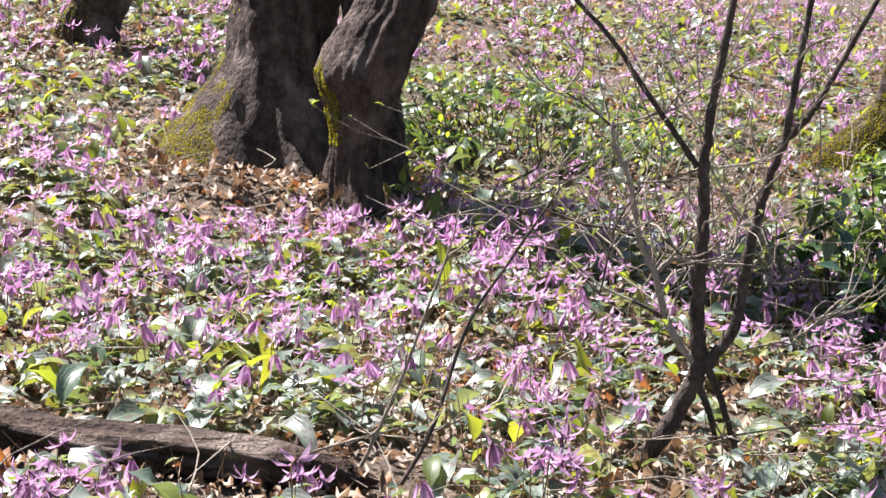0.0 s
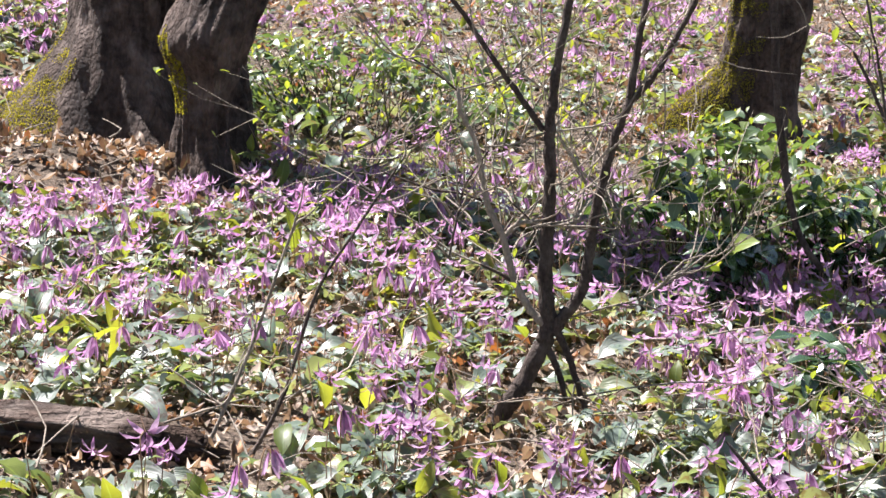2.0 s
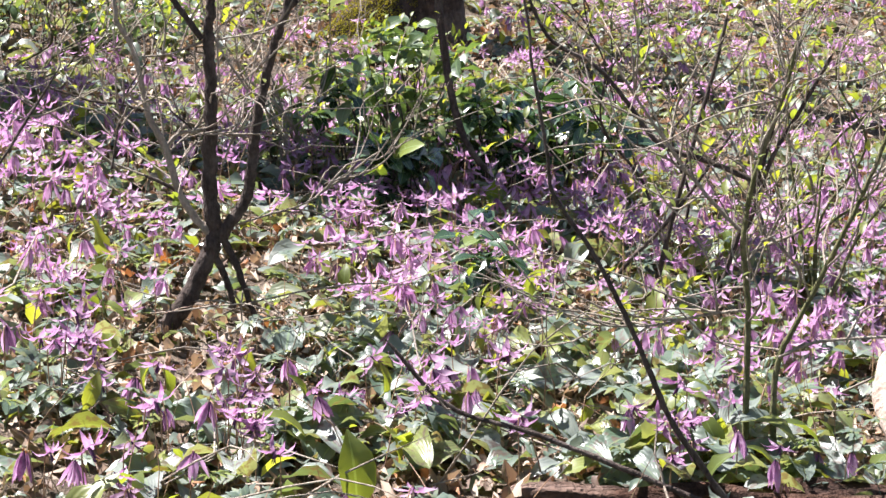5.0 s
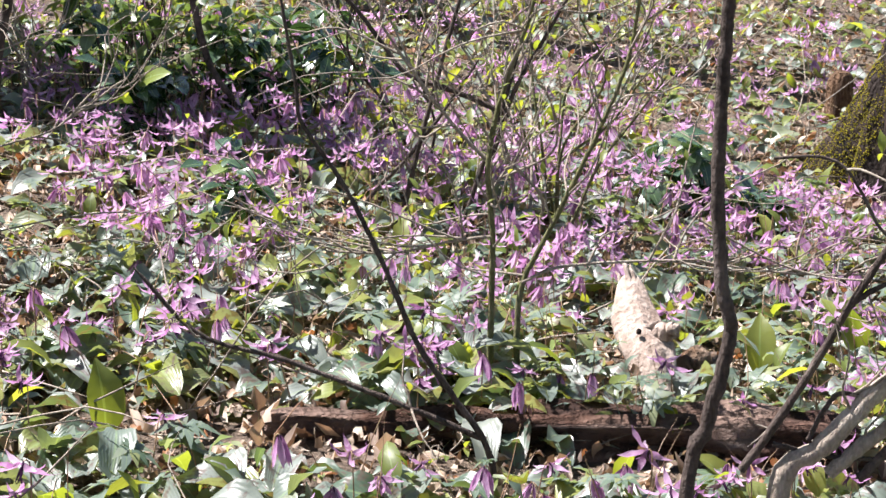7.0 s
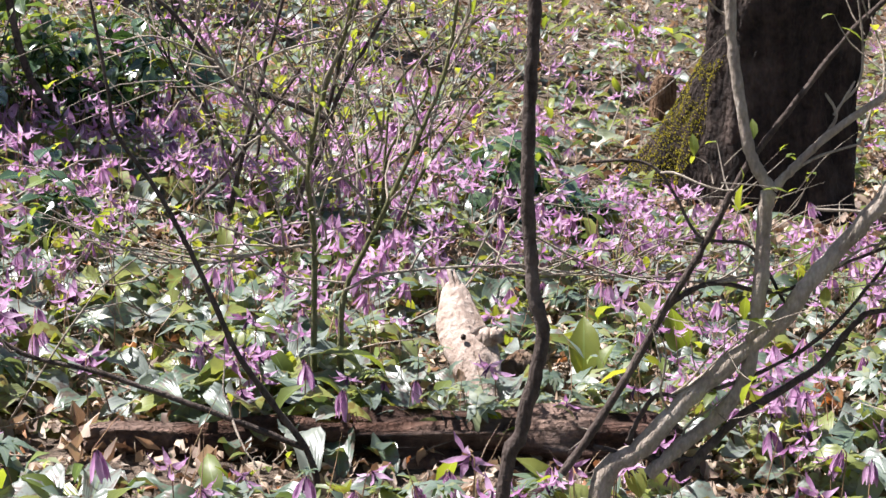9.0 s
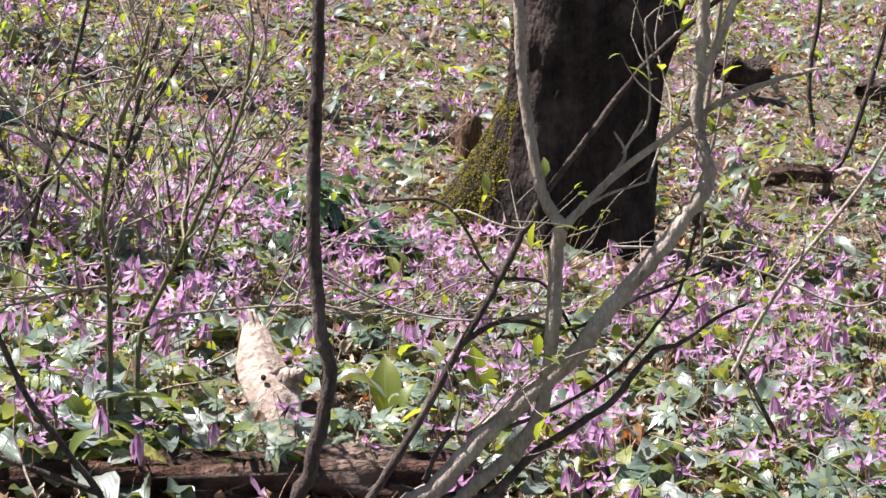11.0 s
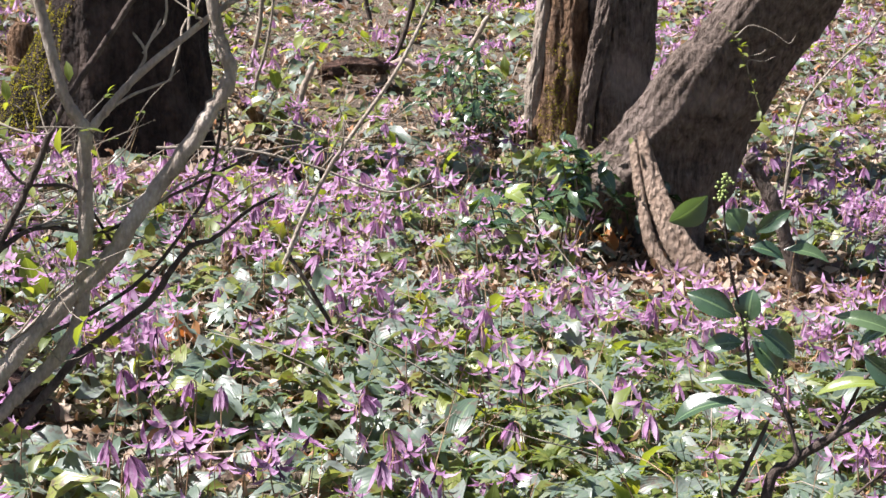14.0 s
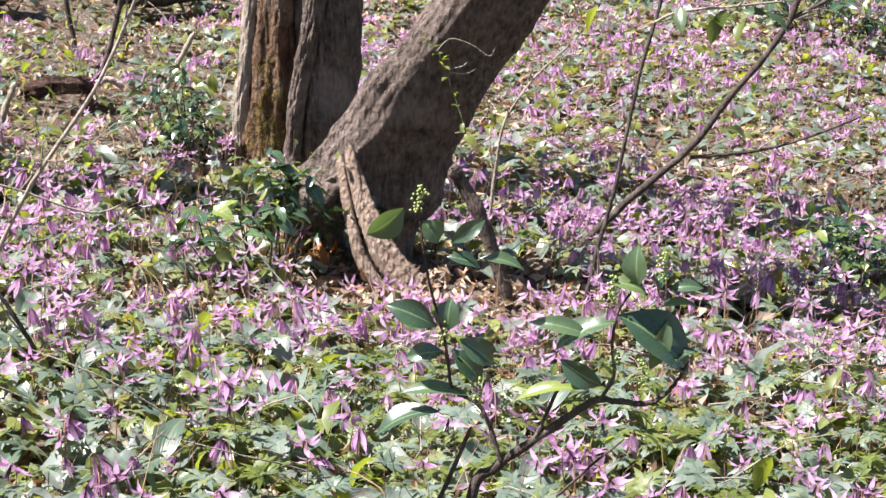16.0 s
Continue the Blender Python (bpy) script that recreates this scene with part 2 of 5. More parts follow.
def spins(yaw, tilt=None, lean=None, size=None):
    """Turns about z after a tilt about x and a lean about y, scaled."""
    k = len(yaw)
    tilt, lean = (np.zeros(k) if a is None else a for a in (tilt, lean))
    size = np.ones(k) if size is None else size
    c, s, o, l = np.cos, np.sin, np.zeros(k), np.ones(k)
    rz = np.array([[c(yaw), -s(yaw), o], [s(yaw), c(yaw), o], [o, o, l]])
    rx = np.array([[l, o, o], [o, c(tilt), -s(tilt)], [o, s(tilt), c(tilt)]])
    ry = np.array([[c(lean), o, s(lean)], [o, l, o], [-s(lean), o, c(lean)]])
    return np.einsum("ijk,jlk,lmk->kim", rz, rx, ry) * size[:, None, None]


def blade(length, width, rise, droop, fold, parts=4, across=2, widest=0.42, ripple=0.0, stalk=0.0, blunt=0.0, full=1.0, early=1.0):
    """A leaf or petal along +y: it leaves the origin at the angle rise (degrees up) and bends by droop to its tip, sooner where early is below 1; full below 1 rounds its outline."""
    s = np.linspace(0, 1, parts + 1)
    a = np.radians(rise - droop * s**early)
    step = length / parts
    y = np.r_[0, np.cumsum(np.cos((a[1:] + a[:-1]) / 2) * step)] + stalk * math.cos(radians(rise))
    z = np.r_[0, np.cumsum(np.sin((a[1:] + a[:-1]) / 2) * step)] + stalk * math.sin(radians(rise))
    p = math.log(0.5) / math.log(widest)
    w = width * np.maximum(np.sin(np.pi * s**p) ** full, 0.05 + blunt * s) / 2
    if full < 1:
        w = w * (1 + 0.07 * np.sin(17 * s + 40 * length) + 0.04 * np.sin(31 * s))
    v, uv = [], []
    for j in range(across + 1):
        q = 2 * j / across - 1
        up = abs(q) ** 1.5 * w * fold
        wave = ripple * w * np.sin(s * 9 + 2.0 * q) * abs(q)
        v.append(np.stack([q * w, y - up * np.sin(a), z + up * np.cos(a) + wave], -1))
        uv.append(np.stack([np.full(parts + 1, j / across), s], -1))
    n = parts + 1
    f = [(j * n + i, (j + 1) * n + i, (j + 1) * n + i + 1, j * n + i + 1) for j in range(across) for i in range(parts)]
    return np.concatenate(v), np.array(f), np.concatenate(uv)


def moved(form, m):
    m = np.array(m)
    return form[0] @ m[:3, :3].T + m[:3, 3], form[1], form[2]


def curve_points(points, count):
    """A smooth line (Catmull-Rom) through points of any number of columns."""
    p = np.asarray(points, float)
    p = np.concatenate([[2 * p[0] - p[1]], p, [2 * p[-1] - p[-2]]])
    t = np.linspace(0, len(p) - 3 - 1e-6, count)
    i, u = t.astype(int), (t % 1)[:, None]
    a, b, c, d = p[i], p[i + 1], p[i + 2], p[i + 3]
    return 0.5 * (2 * b + (c - a) * u + (2 * a - 5 * b + 4 * c - d) * u**2 + (3 * b - a - 3 * c + d) * u**3)


def tube(points, r0, r1, sides=7, count=None, knots=0.0, seed=0):
    """A tapered, slightly uneven stem along a smooth line, closed at its end."""
    count = count or max(4, 4 * len(points))
    p = curve_points(points, count)
    local = np.random.default_rng(seed + 11)
    r = np.linspace(r0, r1, count) * (1 + knots * local.standard_normal(count))
    if knots:
        p = p + local.standard_normal(p.shape) * (r0 * 0.07)
    d = np.gradient(p, axis=0)
    d /= np.linalg.norm(d, axis=1, keepdims=True) + 1e-9
    side = np.cross(d, (0.31, 0.87, 0.38))
    side /= np.linalg.norm(side, axis=1, keepdims=True) + 1e-9
    up = np.cross(d, side)
    a = np.linspace(0, 2 * np.pi, sides, endpoint=False)
    v = p[:, None] + r[:, None, None] * (np.cos(a)[None, :, None] * side[:, None] + np.sin(a)[None, :, None] * up[:, None])
    v[-1] = p[-1] + (v[-1] - p[-1]) * 0.35
    f = [(i * sides + j, i * sides + (j + 1) % sides, (i + 1) * sides + (j + 1) % sides, (i + 1) * sides + j) for i in range(count - 1) for j in range(sides)]
    uv = np.stack([np.tile(a / 6.283, count), np.repeat(np.linspace(0, 1, count), sides)], -1)
    return v.reshape(-1, 3), np.array(f), uv


def part(name, form, material, parent, label="", kind="", smooth=True):
    ob = new(name, build_mesh(name, *form, [material], smooth=smooth))
    ob.parent = parent
    return tagged(ob, label, kind=kind)


def thing(name, at, label, category, group="", kind=""):
    ob = tagged(new(name), label, category, group, kind)
    ob.location, ob.empty_display_size = at, 0.1
    return ob


def under(ob, form):
    """A form in the world, in the coordinates of a thing that stands upright at its place."""
    return form[0] - np.array(ob.location), form[1], form[2]


# ---- the ground: one sheet, fine near the path ----
def make_ground():
    def axis(lo, hi):
        near = np.arange(lo, hi, 0.06)
        return np.r_[-60, -40, -25, -16, -10, -6, np.arange(-4, lo, 0.4), near, np.arange(hi, 14, 0.4), 15, 19, 25, 40, 60, 110]

    xs, ys = axis(-3.0, 10.4), axis(0.6, 12.6)
    gx, gy = np.meshgrid(xs, ys, indexing="ij")
    v = np.stack([gx, gy, ground_z(gx, gy)], -1).reshape(-1, 3)
    n = len(ys)
    i, j = np.meshgrid(np.arange(len(xs) - 1), np.arange(n - 1), indexing="ij")
    a = (i * n + j).ravel()
    f = np.stack([a, a + n, a + n + 1, a + 1], -1)
    ob = new("ground", build_mesh("ground", v, f, v[:, :2], ["soil"]))
    return tagged(ob, "sloping woodland floor of brown leaf mould", "ground", kind="structure")


make_ground()


# ---- trees ----
def trunk_form(rows, lobes, flare, seed, sides=110, count=130, rough=0.05, flute=0.06, bark=0.013, flat=None):
    """A trunk through rows (x, y, z, radius), with root flare towards the angles in lobes [(angle, reach)] near its foot. flat: an angle and the share to which it is pressed that way."""
    p = curve_points(rows, count)
    local = np.random.default_rng(seed)
    a = np.linspace(0, 2 * np.pi, sides, endpoint=False)
    z0 = rows[0][2] + 0.14
    h = np.clip((p[:, 2] - z0) / flare, 0, 1)
    r = p[:, 3][:, None] * np.ones(sides)
    foot = ((1 - h) ** 1.35)[:, None]
    for ang, reach in lobes:
        r = r + foot * reach * np.clip(np.cos(a - radians(ang)), 0, 1)[None] ** 3.5
    for k in range(3, 8):
        ph, tw = local.uniform(0, 6.28), local.uniform(-1.5, 1.5)
        r = r * (1 + flute / (k - 1.5) * np.sin(k * a[None] + ph + tw * p[:, 2:3]))
    for k in range(14):
        m, q, ph = local.integers(4, 26), local.uniform(4, 30), local.uniform(0, 6.28)
        r = r * (1 + rough / 5 * np.sin(m * a[None] + q * p[:, 2:3] + ph))
    if bark:
        near = [[noise.multi_fractal((4.0 * p[i, 3] * 6 * math.cos(t), 4.0 * p[i, 3] * 6 * math.sin(t), p[i, 2] * 5.5 + seed), 0.9, 2.1, 4) for t in a] for i in range(count)]
        r = r + bark * (np.array(near) - 1.0)
    ox, oy = r * np.cos(a), r * np.sin(a)
    if flat:
        fx, fy = math.cos(radians(flat[0])), math.sin(radians(flat[0]))
        along = (ox * fx + oy * fy) * (flat[1] - 1)
        ox, oy = ox + along * fx, oy + along * fy
    v = np.stack([p[:, None, 0] + ox, p[:, None, 1] + oy, p[:, None, 2] + 0 * r], -1)
    v[-1] = v[-1].mean(0) + (v[-1] - v[-1].mean(0)) * 0.03
    f = [(i * sides + j, i * sides + (j + 1) % sides, (i + 1) * sides + (j + 1) % sides, (i + 1) * sides + j) for i in range(count - 1) for j in range(sides)]
    uv = np.stack([np.tile(a / 6.283, count), np.repeat(p[:, 2], sides)], -1)
    return v.reshape(-1, 3), np.array(f), uv


def ball(r, rings=4, sides=6):
    a, h = np.linspace(0, 2 * np.pi, sides, endpoint=False), np.linspace(-1.45, 1.45, rings + 1)
    v = np.stack([np.outer(np.cos(h), np.cos(a)), np.outer(np.cos(h), np.sin(a)), np.outer(np.sin(h), np.ones(sides))], -1).reshape(-1, 3) * r
    f = [(i * sides + j, i * sides + (j + 1) % sides, (i + 1) * sides + (j + 1) % sides, (i + 1) * sides + j) for i in range(rings) for j in range(sides)]
    return v, np.array(f), np.zeros((len(v), 2))


def moss_on(form, angle, spread, low, high, count, seed, size=0.0068):
    """Small tufts on the side of a trunk that faces the angle, thinning out upwards."""
    v, f, _ = form
    local = np.random.default_rng(seed)
    q = v[f]
    c = q.mean(1)
    nrm = np.cross(q[:, 2] - q[:, 0], q[:, 3] - q[:, 1])
    area = np.linalg.norm(nrm, axis=1) + 1e-12
    nrm /= area[:, None]
    axis = c.reshape(-1, 110, 3).mean(1)
    out = c - np.repeat(axis, 110, 0)
    near = np.cos(np.arctan2(out[:, 1], out[:, 0]) - radians(angle)) - math.cos(radians(spread))
    patch = np.array([noise.noise((x * 16, y * 16, z * 13 + seed)) for x, y, z in c])
    fall = (high - c[:, 2]) / (high - low)
    w = area * (near > 0) * (c[:, 2] > low) * np.clip(3.5 * (patch + 1.1 * fall - 0.25 + 0.6 * near), 0, 1)
    pick = local.choice(len(f), count, p=w / w.sum())
    t = local.random((count, 2))
    at = q[pick, 0] + (q[pick, 1] - q[pick, 0]) * t[:, :1] + (q[pick, 3] - q[pick, 0]) * t[:, 1:] - nrm[pick] * 0.002
    n = nrm[pick] + local.normal(0, 0.5, (count, 3)) + (0, 0, 0.25)
    n /= np.linalg.norm(n, axis=1, keepdims=True)
    side = np.cross(n, local.normal(0, 1, (count, 3)))
    side /= np.linalg.norm(side, axis=1, keepdims=True)
    m = np.stack([side, n, np.cross(side, n)], -1) * (size * local.uniform(0.5, 1.3, count))[:, None, None]
    return put(blade(1.0, 0.55, 0, 50, 0.2, 2, 1), m, at)


def make_tree(label, stems, seed, moss=(), group="woodland trees", roots=()):
    """stems: (rows, lobes, flare, material, part name); moss: (stem number, angle, spread, low, high, count)."""
    x, y, z, _ = stems[0][0][0]
    ob = thing("tree", (x, y, float(ground_z(x, y))), label, "tree", group)
    forms = []
    for i, (rows, lobes, flare, mat, name, *flat) in enumerate(stems):
        form = trunk_form(rows, lobes, flare, seed + i, flat=flat[0] if flat else None)
        forms.append(form)
        part(name, under(ob, form), mat, ob)
    for line in roots:
        strands = []
        for n, (dx, dz) in enumerate([(-0.012, 0.0), (0.002, 0.02), (0.014, -0.01), (0.006, 0.03)]):
            strand = [(x + dx * (1 + i * 0.5), y - dx * (1 + i * 0.5), z + dz * (0 if i else 1)) for i, (x, y, z) in enumerate(line)]
            strands.append(tube(strand[: 6 - n // 2], 0.011, 0.023, 10, 50, 0.03, seed + n))
        part("root", under(ob, join(strands)[0]), "splinter", ob, "pale barkless splintered root")
    for n, angle, spread, low, high, count in moss:
        part("moss", under(ob, moss_on(forms[n], angle, spread, low, high, count, seed + 80 + n)), "moss", ob, "bright yellow-green cushion moss", "stuff")
    return ob


TWIN_STEM = ([(-0.471, 6.75, 0.362, 0.27), (-0.483, 6.754, 0.613, 0.251), (-0.501, 6.752, 0.78, 0.239), (-0.502, 6.752, 0.945, 0.236), (-0.485, 6.753, 1.134, 0.223), (-0.46, 6.755, 1.408, 0.216), (-0.44, 6.76, 2.664, 0.188), (-0.419, 6.76, 5.385, 0.138)],
     [(192, 0.62), (215, 0.16), (285, 0.12), (312, 0.14)], 0.54, "bark", "trunk", (30, 0.75))
make_tree("old twin-stemmed tree with mossy flared roots", [
    TWIN_STEM,
    ([(-0.2, 6.07, 0.36, 0.14), (-0.205, 6.076, 0.56, 0.117), (-0.211, 6.076, 0.709, 0.105), (-0.2, 6.077, 0.81, 0.102), (-0.194, 6.077, 0.9, 0.132), (-0.19, 6.077, 1.0, 0.177), (-0.132, 6.079, 1.136, 0.168), (-0.083, 6.079, 1.221, 0.157), (-0.02, 6.08, 1.5, 0.152), (0.0, 6.09, 2.3, 0.134), (0.0, 6.1, 5.0, 0.098)],
     [(250, 0.06), (300, 0.03)], 0.22, "bark", "trunk", (25, 0.75)),
    ([(-0.13, 6.55, 0.4, 0.1), (-0.16, 6.55, 0.9, 0.08), (-0.20, 6.56, 1.2, 0.075), (-0.26, 6.6, 2.2, 0.06), (-0.3, 6.7, 4.0, 0.04)], [(300, 0.06)], 0.4, "bark", "trunk")], 3,
    moss=[(0, 190, 50, 0.55, 1.02, 22000), (1, 200, 36, 0.78, 1.0, 3500)])
make_tree("slender mossy tree standing further up the slope", [
    ([(-1.45, 8.55, 0.85, 0.125), (-1.44, 8.55, 1.15, 0.118), (-1.36, 8.55, 1.6, 0.115), (-1.2, 8.6, 4.0, 0.08)], [(200, 0.09)], 0.4, "bark", "trunk")], 13,
    moss=[(0, 210, 70, 0.9, 1.5, 5000)])
make_tree("dark tree with a thick coat of moss on one side", [
    ([(1.865, 7.68, 0.40, 0.185), (1.877, 7.674, 0.625, 0.162), (1.89, 7.67, 0.8, 0.156), (1.899, 7.668, 0.913, 0.157), (1.94, 7.658, 1.133, 0.158), (2.02, 7.65, 2.2, 0.14), (2.15, 7.65, 5.0, 0.1)],
     [(186, 0.36), (215, 0.10), (320, 0.05)], 0.36, "bark", "trunk", (82, 0.65))], 23,
    moss=[(0, 190, 62, 0.42, 1.10, 42000)])
# the bark colour here is darkened to deepen the shade on the trunk
make_tree("massive fluted tree with shade-darkened bark and moss on its root", [
    ([(3.48, 4.76, -0.2, 0.205), (3.472, 4.75, 0.05, 0.185), (3.470, 4.75, 0.27, 0.20), (3.471, 4.745, 0.439, 0.212), (3.484, 4.735, 0.606, 0.226), (3.50, 4.72, 0.78, 0.24), (3.56, 4.7, 1.5, 0.23), (3.7, 4.65, 4.8, 0.17)],
     [(146, 0.36), (170, 0.12), (222, 0.10), (262, 0.12), (310, 0.06)], 0.62, "bark_dark", "trunk", (60, 0.5))], 33,
    moss=[(0, 140, 34, -0.05, 0.85, 20000)])
LEANING_STEM = ([(4.15, 3.36, -0.45, 0.13), (4.155, 3.35, -0.22, 0.14), (4.16, 3.35, -0.05, 0.165), (4.155, 3.355, 0.03, 0.236), (4.155, 3.352, 0.09, 0.252), (4.19, 3.31, 0.15, 0.212), (4.20, 3.27, 0.21, 0.193), (4.215, 3.21, 0.29, 0.177), (4.235, 3.165, 0.37, 0.174), (4.26, 3.11, 0.45, 0.166), (4.285, 3.05, 0.53, 0.162), (4.40, 2.7, 1.1, 0.14), (4.55, 2.35, 2.1, 0.11), (4.6, 2.2, 4.2, 0.08)],
     [(250, 0.06), (140, 0.05), (300, 0.04)], 0.2, "bark_grey", "trunk", (56, 0.62))
SIDE_STEMS = [([(4.83, 4.40, -0.3, 0.034), (4.835, 4.395, -0.04, 0.03), (4.845, 4.39, 0.14, 0.028), (4.86, 4.37, 0.32, 0.026), (4.875, 4.36, 0.54, 0.024), (4.9, 4.33, 1.2, 0.018)], [], 0.2, "pale", "trunk"),
    ([(4.87, 4.21, -0.3, 0.03), (4.88, 4.20, -0.03, 0.026), (4.89, 4.19, 0.15, 0.027), (4.91, 4.16, 0.33, 0.028), (4.935, 4.13, 0.55, 0.029), (5.0, 4.05, 1.3, 0.024)], [], 0.2, "bark_grey", "trunk")]
leaning_tree = make_tree("leaning grey tree with furrowed bark beside decayed stems", [
    LEANING_STEM,
    ([(4.91, 4.31, -0.25, 0.095), (4.91, 4.31, 0.12, 0.075), (4.925, 4.31, 0.46, 0.069), (4.95, 4.31, 1.1, 0.055), (4.97, 4.3, 1.9, 0.03)], [(170, 0.04)], 0.4, "rotten", "decayed_stem"),
    ([(5.03, 4.21, -0.25, 0.12), (5.03, 4.21, 0.12, 0.113), (5.05, 4.19, 0.46, 0.11), (5.1, 4.15, 1.6, 0.10), (5.2, 4.0, 3.4, 0.08)], [(280, 0.05)], 0.4, "bark_grey", "trunk"),
    *SIDE_STEMS], 43,
    moss=[(1, 215, 50, -0.1, 0.25, 1500)], roots=[[(4.02, 3.265, 0.20), (3.985, 3.205, 0.10), (3.965, 3.155, 0.02), (3.965, 3.115, -0.05), (3.985, 3.06, -0.115), (4.03, 2.99, -0.16)]])

# a thin leafy sprig that grows from the leaning trunk
SPRIG = [(4.16, 3.01, 0.27), (4.08, 2.93, 0.29), (4.0, 2.863, 0.313), (3.984, 2.881, 0.388), (3.965, 2.904, 0.464), (3.959, 2.911, 0.497), (3.94, 2.933, 0.539)]
sprig = part("sprig", under(leaning_tree, tube(SPRIG, 0.0025, 0.0012, 6, 24)), "green", leaning_tree, "thin leafy green sprig")
sprig_line = np.repeat(curve_points(SPRIG, 14)[3:], 2, 0) - np.array(leaning_tree.location)
for bare in [[(3.95, 2.915, 0.51), (3.976, 2.891, 0.54), (4.01, 2.851, 0.524), (4.038, 2.819, 0.496), (4.049, 2.807, 0.517)],
             [(3.965, 2.904, 0.464), (3.992, 2.872, 0.47), (4.003, 2.859, 0.482)], [(3.975, 2.89, 0.42), (3.974, 2.893, 0.454), (3.999, 2.865, 0.452), (4.017, 2.843, 0.464)]]:
    part("twig", under(leaning_tree, tube(bare, 0.0016, 0.0009, 5, 14, 0.05)), "grey", sprig)
part("sprig_leaf", put(blade(0.026, 0.012, 20, 40, 0.3, 4, 2, 0.45), spins(rng.uniform(0, 6.28, len(sprig_line)), rng.normal(0.2, 0.5, len(sprig_line)), None, rng.uniform(0.6, 1.2, len(sprig_line))), sprig_line), "young_leaf", sprig, "small yellow-green leaves", "stuff")


# ---- dogtooth violets ----
TREES = [(-0.55, 6.42, 0.42), (-0.18, 6.07, 0.16), (1.82, 7.63, 0.30), (3.46, 4.74, 0.42), (4.20, 3.26, 0.24), (4.91, 4.31, 0.15), (5.03, 4.2, 0.2), (-1.45, 8.55, 0.25)]
# strips kept low in front of the fallen wood: ends and half width
OPEN = [(-1.15, 3.53, -0.05, 3.53, 0.19), (1.0, 2.83, 1.85, 2.71, 0.12), (1.68, 3.12, 1.68, 3.3, 0.09), (-0.8, 5.95, -0.4, 5.8, 0.17), (-0.4, 5.77, -0.05, 5.77, 0.10), (3.82, 3.12, 4.2, 2.85, 0.17), (3.1, 4.55, 3.5, 4.32, 0.16), (0.36, 3.5, 0.55, 3.8, 0.07), (0.60, 3.02, 0.95, 2.90, 0.12), (1.85, 2.55, 2.05, 2.45, 0.09)]


def clear_of_trees(x, y, share=1.0):
    ok = np.ones(len(x), bool)
    for tx, ty, r in TREES:
        ok &= np.hypot(x - tx, y - ty) > r * share
    return ok


def clear_of_wood(x, y):
    ok = np.ones(len(x), bool)
    for ax, ay, bx, by, r in OPEN:
        ll = (bx - ax) ** 2 + (by - ay) ** 2 + 1e-9
        t = np.clip(((x - ax) * (bx - ax) + (y - ay) * (by - ay)) / ll, 0, 1)
        ok &= np.hypot(x - ax - t * (bx - ax), y - ay - t * (by - ay)) > r
    return ok


def patchiness(x, y):
    """0 to 1: where the plants stand thick and where the floor is bare."""
    n = np.sin(2.1 * x + 0.7 * y + 0.5) * np.sin(1.7 * y - 0.9 * x + 1.1) + 0.7 * np.sin(5.3 * x + 3.1 * y) * np.sin(4.7 * y - 3.7 * x + 2.0)
    return np.clip(0.55 + 0.4 * n, 0.06, 1)


def scatter(count, r0, r1, a0, a1, seed, weight=None, power=1.0, low=False):
    """Places on the slope in a sector seen from the path, in degrees from +y towards +x."""
    local = np.random.default_rng(seed)
    xs, ys, have = [], [], 0
    while have < count:
        r = np.sqrt(local.uniform(r0 * r0, r1 * r1, 4000))
        a = np.radians(local.uniform(a0, a1, 4000))
        x, y = r * np.sin(a), r * np.cos(a)
        p = patchiness(x, y) ** power if weight is None else weight(x, y)
        ok = (local.random(4000) < p) & clear_of_trees(x, y, 0.6 if low else 1.0)
        ok &= True if low else clear_of_wood(x, y)
        xs.append(x[ok]), ys.append(y[ok])
        have += ok.sum()
    x, y = np.concatenate(xs)[:count], np.concatenate(ys)[:count]
    return np.stack([x, y, ground_z(x, y)], -1), local


def flower_form(open_to, petals=6, parts=4, across=2, seed=0, length=0.048, width=0.0110):
    """A nodding flower: the petals leave the stalk downwards and bend back by open_to degrees."""
    local = np.random.default_rng(seed)
    forms = []
    shut = open_to < 40
    for k in range(petals):
        rise = -84 + local.normal(0, 3) if shut else -62 + local.normal(0, 8)
        b = blade(length * local.uniform(0.88, 1.1), width * (1.2 if shut else 1.0) * local.uniform(0.8, 1.1), rise, -open_to * local.uniform(0.75, 1.2), 0.5 if shut else 0.3, parts, across, 0.5 if shut else 0.38,
                  early=1.6 if shut else 0.6, ripple=0.2 if shut else 0.5)
        forms.append(moved(b, Matrix.Rotation(k * 2 * math.pi / petals + local.normal(0, 0.13), 4, "Z") @ Matrix.Translation((0, 0.004, 0)) @ Matrix.Rotation(local.normal(0, 0.3), 4, "Y")))
    return join(forms)[0]


def stamens_form(sides=4):
    return join([tube([(0, 0, 0.002), (0.002 * math.cos(k), 0.002 * math.sin(k), -0.012), (0.005 * math.cos(k * 2.1), 0.005 * math.sin(k * 2.1), -0.026)], 0.0012, 0.002, sides, 4) for k in (0, 2, 4)])[0]


def stalk_form(height, nod, sides=4, count=6):
    top = (0.0, nod, height)
    return tube([(0, 0, -0.02), (0.002, 0.004, height * 0.5), (0, nod * 0.35, height * 0.93), (0, nod * 0.75, height * 1.02), top], 0.0015, 0.0010, sides, count)


KINDS = [("closed", 8, 0.15), ("closed", 20, 0.16), ("half-closed", 34, 0.15), ("half-open", 78, 0.17), ("open", 96, 0.165), ("open", 110, 0.15),
         ("open", 124, 0.18), ("fully reflexed", 150, 0.185), ("fully reflexed", 138, 0.17), ("closed", 14, 0.14)]


